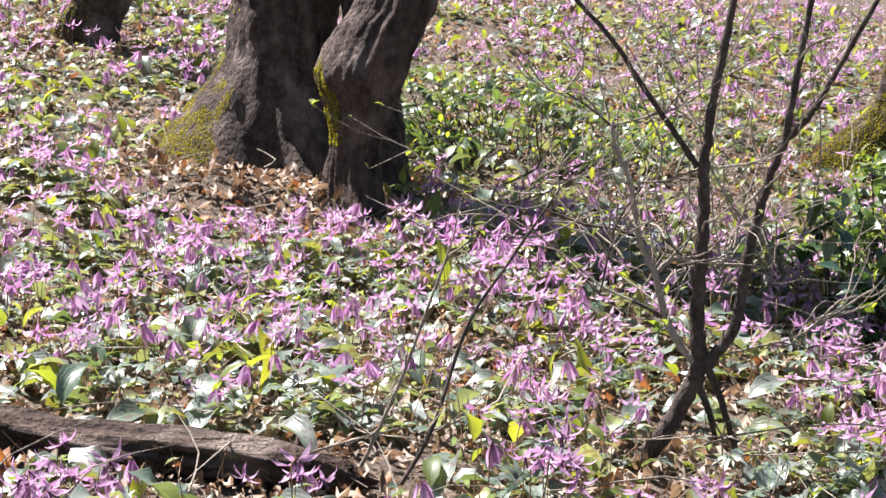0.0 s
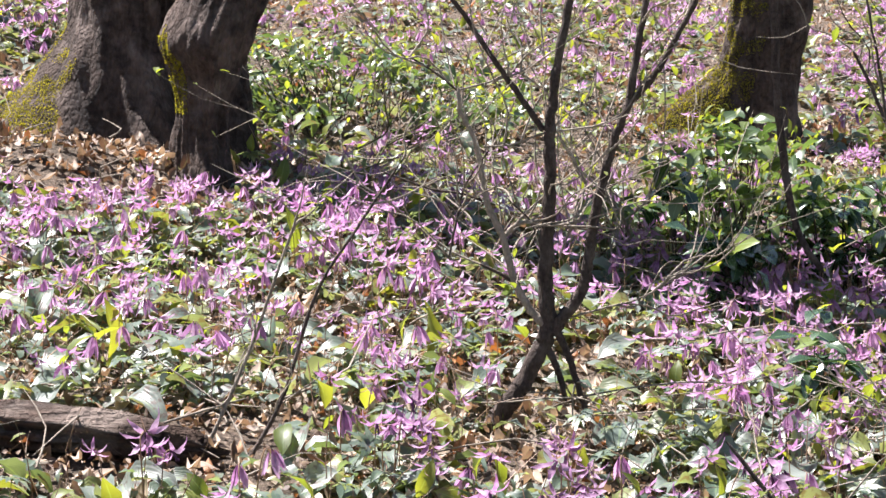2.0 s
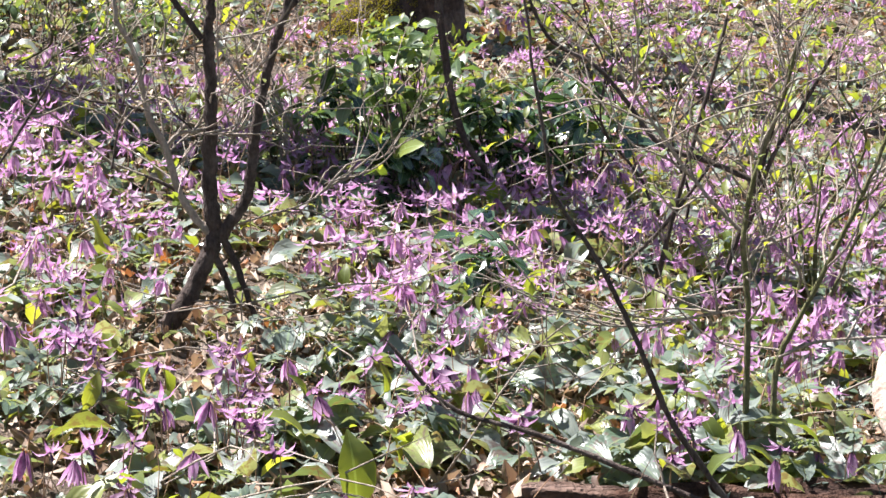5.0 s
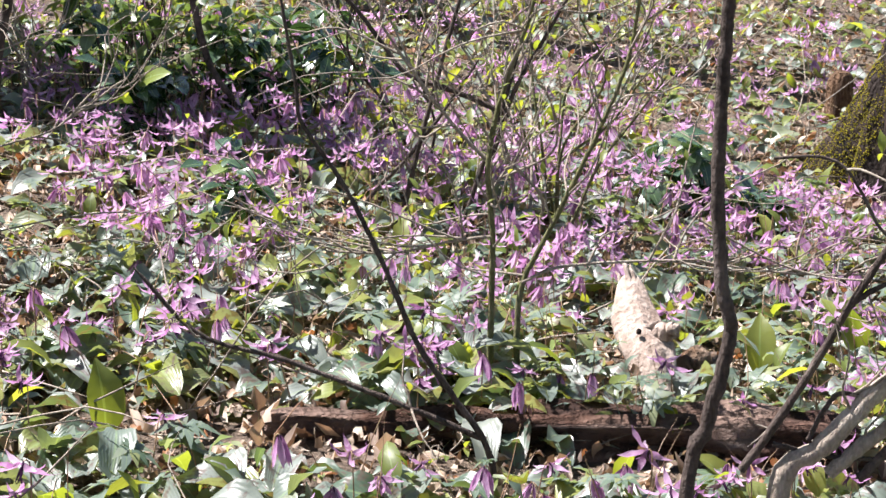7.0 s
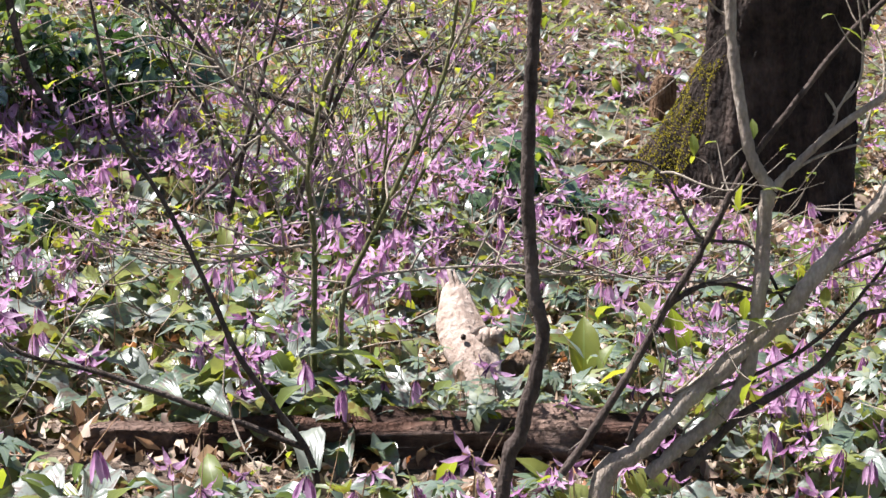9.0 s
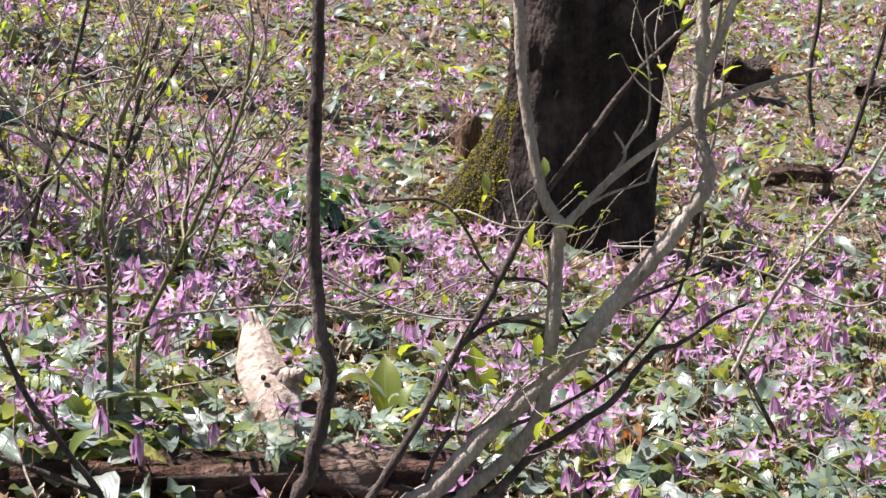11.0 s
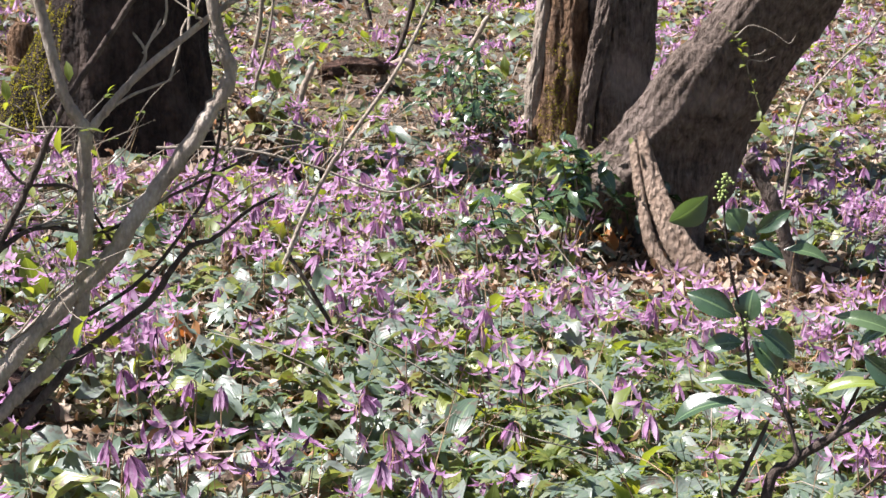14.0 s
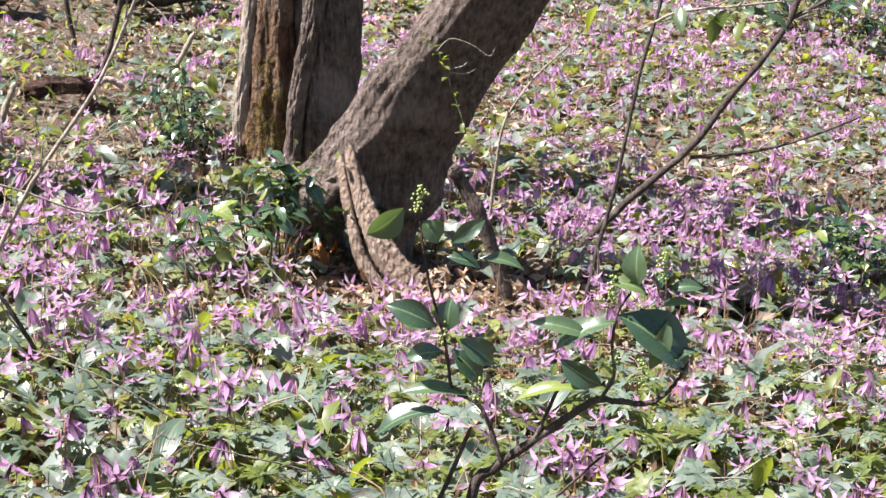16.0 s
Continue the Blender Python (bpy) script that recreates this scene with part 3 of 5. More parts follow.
def violet_variants(fine):
    """Ten plants: stalk, flower, stamens and two leaves each, as forms."""
    out = []
    for i, (_, open_to, height) in enumerate(KINDS):
        height *= 0.86
        nod = 0.016 + 0.004 * (i % 3)
        tip = Matrix.Translation((0, nod, height)) @ Matrix.Rotation(radians((8, 22, 14, 34, 22, 44, 30, 12, 36, 10)[i]), 4, "X")
        flower = moved(flower_form(open_to, 6, 6 if fine else 3, 2 if fine else 1, i), tip)
        stam = moved(stamens_form(), tip)
        leaves = []
        for s in (0, 1):
            b = blade(0.09 + 0.014 * ((i + s) % 3), 0.040 + 0.007 * ((i * 2 + s) % 3), 36 - 9 * ((i + s) % 4), 38 + 14 * (i % 3), 0.22, 6 if fine else 4, 4 if fine else 2, 0.45, 0.4, 0.02, full=0.75)
            leaves.append(moved(b, Matrix.Rotation(2.9 * s + 0.7 * i, 4, "Z") @ Matrix.Translation((0, 0.004, 0.008))))
        out.append((stalk_form(height, nod, 5 if fine else 3, 8 if fine else 4), flower, stam, leaves))
    return out


def violet_weight(x, y):
    r, a = np.hypot(x, y), np.degrees(np.arctan2(x, y))
    w = patchiness(x, y) ** 0.6
    w = w * np.where((r < 4.0) & (a > 12) & (a < 34), 0.38, 1.0)
    w = w * np.where((r < 3.4) & (a >= 34), np.where(a > 47, 0.3, 0.58), 1.0) * np.where((r >= 3.4) & (r < 4.2) & (a >= 34), np.where(a > 48, 0.42, 0.76), 1.0)
    w = w * np.where(np.hypot(x - 4.0, y - 3.1) < 0.45, 0.25, 1.0)
    w = w * np.where((r < 5.0) & (a <= 12), 0.6, 1.0) * np.where((r < 3.6) & (a <= 12), 0.7, 1.0)
    w = w * np.where((np.abs(x - 0.3) < 1.1) & (y > 6.6) & (y < 7.8), 0.15, 1.0)
    w = w * np.where(r > 6.2, 0.42, 1.0) * np.where((a > 30) & (a < 47) & (r > 5.25), 0.5, 1.0) * np.where((a > 44) & (a < 52) & (r > 4.3), 0.6, 1.0) * np.where(r > 5.4, 0.75, 1.0) * np.where((r > 4.3) & (r < 5.25) & (a > 32) & (a < 47), 1.4, 1.0)
    return np.clip(w, 0.02, 1)


def make_violets():
    heart, local = scatter(2850, 2.2, 12.2, -15, 70, 5, violet_weight)
    # each clump holds one to four plants
    many = local.integers(1, 5, len(heart))
    spots = np.repeat(heart, many, 0)
    spots[:, :2] += local.normal(0, 0.055, (len(spots), 2))
    spots = spots[clear_of_trees(spots[:, 0], spots[:, 1]) & clear_of_wood(spots[:, 0], spots[:, 1])][:7100]
    spots[:, 2] = ground_z(spots[:, 0], spots[:, 1])
    order = np.argsort(np.hypot(spots[:, 0], spots[:, 1]))
    spots = spots[order]
    k = len(spots)
    kind = local.integers(0, len(KINDS), k)
    yaw, tilt, size = local.uniform(0, 6.28, k), local.normal(0, 0.12, k), local.uniform(0.62, 1.02, k)
    shown = 280
    fine = violet_variants(True)
    models = []
    for stalk, flower, stam, leaves in fine:
        models.append([build_mesh("stalk", *stalk, ["stalk"]), build_mesh("flower", *flower, ["petal"]), build_mesh("stamen_tuft", *stam, ["stamen"]),
                       *[build_mesh("leaf", *b, ["violet_leaf"]) for b in leaves]])
    names = ["stalk", "flower", "stamen_tuft", "leaf", "leaf"]
    for i in range(shown):
        ob = thing("dogtooth_violet", spots[i], f"pink-purple dogtooth violet with a {KINDS[kind[i]][0]} nodding flower and mottled leaves", "flower", "dogtooth violets")
        ob.rotation_euler, ob.scale = (tilt[i], 0, yaw[i]), (size[i],) * 3
        made = {}
        for name, me in zip(names, models[kind[i]]):
            o = new(name, me)
            o.parent = made["flower"] if name == "stamen_tuft" else ob
            made[name] = o
    rest = {"stalk": [], "petal": [], "stamen": [], "violet_leaf": []}
    for far in (False, True):
        forms = violet_variants(not far)
        for v in range(len(KINDS)):
            r = np.hypot(spots[:, 0], spots[:, 1])
            sel = np.flatnonzero((kind == v) & (np.arange(k) >= shown) & ((r > 3.5) == far))
            if not len(sel):
                continue
            m = spins(yaw[sel], tilt[sel], None, size[sel])
            stalk, flower, stam, leaves = forms[v]
            rest["stalk"].append(put(stalk, m, spots[sel]))
            rest["petal"].append(put(flower, m, spots[sel]))
            if not far:
                rest["stamen"].append(put(stam, m, spots[sel]))
            for b in leaves:
                rest["violet_leaf"].append(put(b, m, spots[sel]))
    flat = [(key, form) for key, group in rest.items() for form in group]
    form, which = join([f for _, f in flat])
    keys = list(rest)
    index = np.array([keys.index(key) for key, _ in flat])[which]
    tagged(new("dogtooth_violets", build_mesh("dogtooth_violets", *form, keys, index)), "carpet of pink-purple dogtooth violets across the woodland slope", "flowers", kind="stuff")


def leaf_carpet(name, label, category, count, r0, r1, a0, a1, seed, material, forms, lift=(0.0, 0.02), tilt=0.5, power=1.0, size=(0.7, 1.25), weight=None, low=False):
    spots, local = scatter(count, r0, r1, a0, a1, seed, weight, power, low)
    spots[:, 2] += local.uniform(*lift, count)
    kind = local.integers(0, len(forms), count)
    made = []
    for v, form in enumerate(forms):
        sel = kind == v
        n = sel.sum()
        made.append(put(form, spins(local.uniform(0, 6.28, n), local.normal(0, tilt, n), local.normal(0, tilt, n), local.uniform(*size, n)), spots[sel]))
    return tagged(new(name, build_mesh(name, *join(made)[0], [material])), label, category, kind="stuff")


def palmate(seed, lobes=5, length=0.05):
    """A deeply cut, toothed herb leaf held flat on a short stalk."""
    local = np.random.default_rng(seed + 60)
    forms = [tube([(0, 0, -0.07), (0.004, 0.002, -0.02), (0, 0, 0)], 0.0012, 0.001, 3, 4)]
    for k in range(lobes):
        a = (k - (lobes - 1) / 2) * (4.6 / lobes)
        long = length * local.uniform(0.8, 1.1)
        for off, share in ((0, 1.0), (-0.36, 0.7), (0.36, 0.7), (-0.62, 0.42), (0.62, 0.42)):
            b = blade(long * share, length * 0.27, 14 + local.normal(0, 6), 38, 0.3, 2, 1, 0.6)
            forms.append(moved(b, Matrix.Rotation(a + off * 4 / lobes, 4, "Z")))
    return join(forms)[0]


def make_carpets():
    dead = [blade(0.045, 0.022, 8, 40, 0.6, 4, 2, 0.45, 1.2, full=0.8), blade(0.06, 0.025, -5, -75, 0.5, 4, 2, 0.5, 1.4, full=0.8), blade(0.036, 0.024, 30, 110, 0.6, 3, 2, 0.5, 1.0, full=0.7),
            blade(0.065, 0.020, 5, 30, -0.7, 4, 2, 0.4, 1.2, full=0.8), blade(0.026, 0.015, 40, 90, 0.6, 2, 2, 0.5, 0.8), blade(0.03, 0.008, 10, -60, 0.5, 3, 2, 0.5, 1.0)]
    plain = [blade(0.045, 0.022, 8, 40, 0.6, 2, 2, 0.45, 1.2, full=0.8), blade(0.06, 0.025, -5, -75, 0.5, 2, 2, 0.5, 1.4, full=0.8), blade(0.036, 0.024, 30, 110, 0.6, 2, 2, 0.5, 1.0, full=0.7), blade(0.03, 0.012, 10, -60, 0.5, 2, 2, 0.5, 1.0)]
    leaf_carpet("leaf_litter", "dry brown and tan fallen leaves on the ground", "leaf litter", 46000, 2.1, 12.5, -16, 71, 31, "litter", plain, (0.0, 0.016), 0.27, 0.1, (0.55, 1.25), low=True)
    leaf_carpet("near_leaf_litter", "crumpled dry tan leaves thick on the near ground", "leaf litter", 24000, 2.1, 5.0, -15, 71, 36, "litter", dead, (0.0, 0.03), 0.42, 0.05, (0.35, 0.9), low=True)

    def by_trunks(x, y):
        near = np.min([np.hypot(x - tx, y - ty) - tr * 0.8 for tx, ty, tr in TREES], 0)
        return np.clip(1 - near / 0.4, 0, 1)

    leaf_carpet("root_litter", "dry brown leaves heaped round the tree roots", "leaf litter", 5000, 2.5, 10, -15, 68, 38, "litter", dead, (0.0, 0.035), 0.5, 1.0, (0.6, 1.2), by_trunks, True)
    broad = [blade(0.10, 0.05, 12, 35, 0.25, 6, 4, 0.46, 0.55, 0.02, full=0.7), blade(0.11, 0.046, 28, 65, 0.4, 6, 4, 0.45, 0.4, 0.02, full=0.7), blade(0.10, 0.04, 20, 80, 0.5, 6, 4, 0.45, 0.5, 0.02, full=0.75),
             blade(0.115, 0.044, 45, 95, 0.5, 6, 4, 0.45, 0.4, 0.03, full=0.75), blade(0.07, 0.034, 15, 40, 0.35, 4, 2, 0.45, 0.5, 0.01, full=0.75), blade(0.06, 0.026, 30, 60, 0.35, 4, 2, 0.45, 0.5, 0.01, full=0.75)]

    def thinning(x, y):
        return patchiness(x, y) ** 0.9 * np.clip(1.25 - 0.13 * np.hypot(x, y), 0.3, 1)

    leaf_carpet("single_leaf_violets", "broad mottled green leaves of flowerless violets", "leaves", 8600, 2.1, 12.2, -16, 70, 32, "violet_leaf", broad, (0.0, 0.035), 0.32, 0.5, weight=thinning)
    small = [blade(0.032, 0.016, 25, 50, 0.35, 3, 2, 0.5, 0.3, 0.012, full=0.8), blade(0.024, 0.014, 10, 30, 0.3, 2, 2, 0.5, 0.3, 0.01), blade(0.04, 0.013, 45, 80, 0.4, 3, 2, 0.5, 0.3, 0.015)]
    leaf_carpet("seedlings", "small green seedling leaves between the violets", "leaves", 12000, 2.1, 9.0, -16, 70, 44, "herb_leaf", small, (0.01, 0.06), 0.4, 0.5, (0.6, 1.3), thinning)
    wide = [blade(0.13, 0.062, 15, 45, 0.25, 8, 6, 0.45, 0.6, 0.02, full=0.65), blade(0.14, 0.058, 30, 75, 0.35, 8, 6, 0.45, 0.45, 0.02, full=0.65), blade(0.12, 0.056, 8, 35, 0.3, 8, 6, 0.45, 0.6, 0.02, full=0.65)]
    spots, local = scatter(190, 2.2, 3.3, 6, 66, 39, None, 0.3)
    models = [build_mesh("violet_leaf", *form, ["violet_leaf"]) for form in wide]
    for p in spots:
        ob = new("violet_leaf", models[local.integers(3)])
        ob.location, ob.scale = (p[0], p[1], p[2] + local.uniform(0.02, 0.05)), (local.uniform(0.6, 1.05),) * 3
        ob.rotation_euler = (local.normal(0, 0.22), local.normal(0, 0.22), local.uniform(0, 6.28))
        tagged(ob, "wide pale glaucous leaf of a flowerless violet", "leaf", "flowerless violet leaves")
    leaf_carpet("wide_violet_leaves", "wide pale glaucous leaves of young violets", "leaves", 660, 2.1, 4.4, 8, 50, 37, "violet_leaf", wide, (0.03, 0.06), 0.22, 0.3, (0.6, 1.05))
    young = [blade(0.07, 0.034, 60, 50, 0.3, 4, 2, 0.42, 0.2, 0.03), blade(0.09, 0.036, 75, 60, 0.4, 4, 2, 0.45, 0.3, 0.03), blade(0.03, 0.016, 50, 40, 0.3, 3, 2, 0.45, 0.0, 0.08)]
    leaf_carpet("spring_shoots", "bright yellow-green young shoots among the violets", "shoots", 3000, 2.2, 12.2, -16, 70, 33, "young_leaf", young, (0.0, 0.05), 0.35, 0.5, (0.5, 1.1), thinning)
    herb = [palmate(1, 5, 0.058), palmate(2, 3, 0.068), palmate(3, 5, 0.048), palmate(4, 4, 0.06)]

    def herb_weight(x, y):
        a, r = np.degrees(np.arctan2(x, y)), np.hypot(x, y)
        return np.where((a > 36) & (r < 4.4), np.where(a > 46, 1.0, 0.6), np.where((a > 10) & (r < 4), 0.42, 0.2))

    leaf_carpet("anemone_leaves", "low carpet of finely cut green herb leaves", "herb leaves", 1500, 2.1, 6.5, -15, 70, 34, "herb_leaf", herb, (0.05, 0.11), 0.3, 1.0, (0.5, 1.05), herb_weight)

    def lush_weight(x, y):
        return np.where(np.hypot(x, y) < 4.1, 1.0, 0.15) * np.where(np.degrees(np.arctan2(x, y)) > 46, 1.0, 0.3)

    leaf_carpet("young_herb_leaves", "fresh yellow-green cut herb leaves beside the shrub", "herb leaves", 620, 2.2, 4.8, 40, 69, 41, "young_leaf", herb, (0.04, 0.09), 0.3, 1.0, (0.45, 0.9), lush_weight)
    stick = [tube([(0, 0, 0), (0.03, 0.1, 0.01), (0.01, 0.22, 0.015)], 0.0022, 0.0012, 4, 5), tube([(0, 0, 0), (-0.01, 0.07, 0.02), (0.02, 0.13, 0.03)], 0.0018, 0.001, 4, 4),
             tube([(0, 0, 0), (0.05, 0.12, 0.02), (0.02, 0.26, 0.06), (0.06, 0.4, 0.05)], 0.0024, 0.001, 4, 7)]
    leaf_carpet("fallen_twigs", "thin dry grey twigs lying among the leaves", "twigs", 1900, 2.1, 9.5, -16, 70, 35, "grey", stick, (0.005, 0.05), 0.25, 0.2, (0.5, 1.3), low=True)
    stem = [tube([(0, 0, -0.01), (0.01, 0.02, 0.08), (0.03, 0.05, 0.16)], 0.0011, 0.0007, 3, 5), tube([(0, 0, -0.01), (0.0, 0.03, 0.06), (0.02, 0.10, 0.10)], 0.0011, 0.0007, 3, 5)]
    leaf_carpet("dry_stalks", "thin reddish leaf stalks standing between the leaves", "stalks", 3000, 2.1, 7.5, -16, 70, 45, "stalk", stem, (0.0, 0.02), 0.3, 0.4, (0.6, 1.3))


def make_surroundings():
    """The same plants, thinner, on the slope beside and behind the path."""
    dead = [blade(0.06, 0.03, 8, 40, 0.5, 2, 2, 0.45, 0.6), blade(0.05, 0.026, 25, 90, 0.4, 2, 2, 0.5, 0.5)]
    broad = [blade(0.10, 0.055, 20, 40, 0.2, 3, 2, 0.42, 0.3, 0.02), blade(0.11, 0.05, 40, 70, 0.3, 3, 2, 0.45, 0.3, 0.02)]
    for (r0, r1, a0, a1), share, seed in [((5.6, 11.5, 71, 344), 0.45, 51), ((0.3, 2.15, -16, 71), 0.06, 52), ((4.5, 12.0, 51, 76), 0.15, 57), ((11.6, 16.5, 30, 85), 0.35, 62), ((0.5, 5.6, 71, 344), 0.8, 67)]:
        leaf_carpet("outer_leaf_litter", "dry tan leaves on the open wood floor", "leaf litter", int(24000 * share), r0, r1, a0, a1, seed, "litter", dead, (0.0, 0.018), 0.35, 0.1, (0.8, 1.5), low=True)
        leaf_carpet("outer_leaves", "scattered broad green leaves on the wood floor", "leaves", int(11000 * share), r0, r1, a0, a1, seed + 4, "violet_leaf", broad, (0.0, 0.03), 0.25, 0.6)
        spots, local = scatter(int(3200 * share), r0, r1, a0, a1, seed + 8, None, 0.8)
        k = len(spots)
        kind, made, index = local.integers(0, len(KINDS), k), [], []
        for v, (stalk, flower, _, _) in enumerate(violet_variants(False)):
            sel = kind == v
            m = spins(local.uniform(0, 6.28, sel.sum()), local.normal(0, 0.12, sel.sum()), None, local.uniform(0.7, 1.1, sel.sum()))
            made += [put(stalk, m, spots[sel]), put(flower, m, spots[sel])]
        form, which = join(made)
        tagged(new("outer_violets", build_mesh("outer_violets", *form, ["stalk", "petal"], which % 2)), "thin scatter of pink-purple dogtooth violets", "flowers", kind="stuff")


# ---- saplings and shrubs ----
def begin_shrub(name, label, x, y, category="shrub"):
    ob = thing(name, (x, y, float(ground_z(x, y))), label, category, "saplings and shrubs")
    return {"thing": ob, "lines": [], "seed": int(1000 * abs(x) + 77 * y)}


def grow(shrub, points, r0, r1, material):
    """One stem through points; a stem that starts near the ground is carried down into it."""
    local = np.random.default_rng(shrub["seed"] + len(shrub["lines"]))
    p = np.array(points, float)
    floor = ground_z(p[:, 0], p[:, 1]) - 0.02
    p[:, 2] = np.maximum(p[:, 2], floor)
    gap = p[0, 2] - floor[0]
    if not shrub["lines"] and 0 < gap < 0.4:
        p = np.concatenate([[p[0] - (0.01, 0.01, gap)], p])
    p[:, :2] += np.cumsum(local.normal(0, 0.001, (len(p), 2)), 0)
    count = 6 * len(p)
    part("stem", under(shrub["thing"], tube(p, r0, r1, 9, count, 0.06, shrub["seed"])), material, shrub["thing"])
    shrub["lines"].append(curve_points(p, 40))


def finish_shrub(shrub, seed, twigs=0, twig_length=0.2, leafy=0.0, twig_mat="grey", leaf_size=0.022, thick=1.0):
    """Fine side twigs and small leaves on the stems."""
    local = np.random.default_rng(seed)
    ob, lines, tips, forms = shrub["thing"], shrub["lines"], [], []
    for _ in range(twigs):
        line = lines[local.integers(len(lines))]
        i = local.integers(8, 40)
        d = line[i] - line[max(i - 3, 0)]
        d = d / (np.linalg.norm(d) + 1e-9) * 0.75 + local.normal(0, 0.45, 3) + (0, 0, 0.25)
        d *= twig_length * local.uniform(0.35, 1.2) / np.linalg.norm(d)
        mid = line[i] + d * 0.5 + local.normal(0, 0.05, 3) * twig_length
        end = line[i] + d + (0, 0, 0.1 * twig_length)
        bend = local.normal(0, 0.06, 3) * twig_length
        forms.append(tube([line[i], line[i] + d * 0.25 - bend * 0.6, mid, mid + (end - mid) * 0.5 + bend, end], 0.0023 * thick, 0.0009 * thick, 5, 10))
        tips += [end, mid]
        for _ in range(local.integers(1, 4)):
            q = mid + (end - mid) * local.random()
            e = d * 0.35 + local.normal(0, 0.26, 3) * twig_length
            forms.append(tube([q, q + e * 0.5 + local.normal(0, 0.01, 3), q + e], 0.0013 * thick, 0.0007 * thick, 4, 5))
            tips.append(q + e)
    if forms:
        part("twig_spray", under(ob, join(forms)[0]), twig_mat, ob, kind="stuff")
    if leafy and tips:
        tips = np.array(tips)
        tips = np.repeat(tips, 3, 0)[local.random(3 * len(tips)) < leafy]
        k = len(tips)
        m = spins(local.uniform(0, 6.28, k), local.normal(0.3, 0.6, k), None, local.uniform(0.5, 1.4, k))
        part("foliage", under(ob, put(blade(leaf_size, leaf_size * 0.45, 20, 40, 0.3, 3, 2, 0.45), m, tips)), "young_leaf", ob, "tiny unfolding yellow-green leaves", "stuff")
    return ob


def make_shrub(name, label, stems, seed, twigs=0, twig_length=0.2, leafy=0.0, category="shrub", twig_mat="grey", leaf_size=0.022, thick=1.0):
    """stems: (points, start radius, end radius, material)."""
    shrub = begin_shrub(name, label, *stems[0][0][0][:2], category)
    for stem in stems:
        grow(shrub, *stem)
    return finish_shrub(shrub, seed, twigs, twig_length, leafy, twig_mat, leaf_size, thick)


def fan_stems(x, y, count, high, wide, seed, mat):
    """Thin stems that rise from one foot and spread."""
    local = np.random.default_rng(seed + 500)
    out = []
    for _ in range(count):
        a, z = local.uniform(0, 6.28), float(ground_z(x, y))
        w, h = wide * local.uniform(0.3, 1.1), high * local.uniform(0.55, 1.1)
        d = np.array([math.cos(a), math.sin(a)])
        pts = [(x + 0.02 * d[0], y + 0.02 * d[1], z - 0.02)]
        for s in (0.25, 0.5, 0.75, 1.0):
            q = np.array([x, y]) + d * w * s ** 1.2 + local.normal(0, 0.045, 2)
            pts.append((q[0], q[1], z + h * s))
        out.append((pts, 0.0045, 0.0014, mat))
    return out


def make_evergreen(label, centre, size, count, seed, leaf=0.085, name="evergreen_bush", leaf_mat="evergreen", low=0.12, shoots=0):
    """An uneven bush: glossy drooping leaves in whorls at the ends of thin stems that rise from several roots."""
    local = np.random.default_rng(seed)
    x, y = centre
    ob = thing(name, (x, y, float(ground_z(x, y))), label, "bush", "evergreen bushes")
    w, d, h = size
    tips = []
    while len(tips) < count // 7:
        u = local.uniform(-1, 1, 3)
        if u[0] ** 2 + u[1] ** 2 + u[2] ** 2 > 1 or local.random() > 0.35 + 0.65 * np.linalg.norm(u):
            continue
        p = np.array([x + u[0] * w / 2, y + u[1] * d / 2, 0.0])
        # the top is ragged: some stems stand well over their neighbours
        p[2] = float(ground_z(p[0], p[1])) + h * (low + (1 - low) * (u[2] * 0.5 + 0.5)) * (1 - 0.25 * abs(u[0])) * local.uniform(0.75, 1.15)
        tips.append(p)
        rx, ry = x + u[0] * w * 0.3 + local.normal(0, 0.04), y + u[1] * d * 0.3 + local.normal(0, 0.04)
        root = np.array([rx, ry, float(ground_z(rx, ry)) - 0.02])
        mid = root * 0.45 + p * 0.55 + local.normal(0, 0.02, 3)
        part("stem", under(ob, tube([root, mid, p], 0.003, 0.0016, 5, 8)), "dark", ob)
    at, m3 = [], []
    for p in tips:
        k = 7
        yaw = np.linspace(0, 6.28, k, endpoint=False) + local.normal(0, 0.4, k)
        m3.append(spins(yaw, local.normal(-0.05, 0.42, k), local.normal(0, 0.4, k), local.uniform(0.5, 1.25, k)))
        at.append(p + local.normal(0, 0.014, (k, 3)))
    m3, at = np.concatenate(m3), np.concatenate(at)
    b = blade(leaf, leaf * 0.46, 6, 40, 0.25, 5, 2, 0.48, 0.2, 0.01)
    if shoots:
        # small pale shoots of spring growth over the crown
        which = local.integers(0, len(tips), shoots)
        spots = np.array(tips)[which] + local.normal(0, 0.05, (shoots, 3)) * (1, 1, 0.6) + (0, 0, 0.02)
        little = blade(0.03, 0.013, 50, 40, 0.3, 3, 2, 0.45)
        part("spring_growth", under(ob, put(little, spins(local.uniform(0, 6.28, shoots), local.normal(0.2, 0.5, shoots), None, local.uniform(0.6, 1.2, shoots)), spots)), "young_leaf", ob, "small yellow-green spring shoots", "stuff")
    if len(at) > 300:
        part("foliage", under(ob, put(b, m3, at)), leaf_mat, ob, kind="stuff")
        return ob
    single = build_mesh("leaf", *b, [leaf_mat])
    for m, p in zip(m3, at):
        leaf_ob = new("leaf", single)
        leaf_ob.parent = ob
        leaf_ob.matrix_local = Matrix.Translation(p - np.array(ob.location)) @ Matrix(m.tolist()).to_4x4()
    return ob


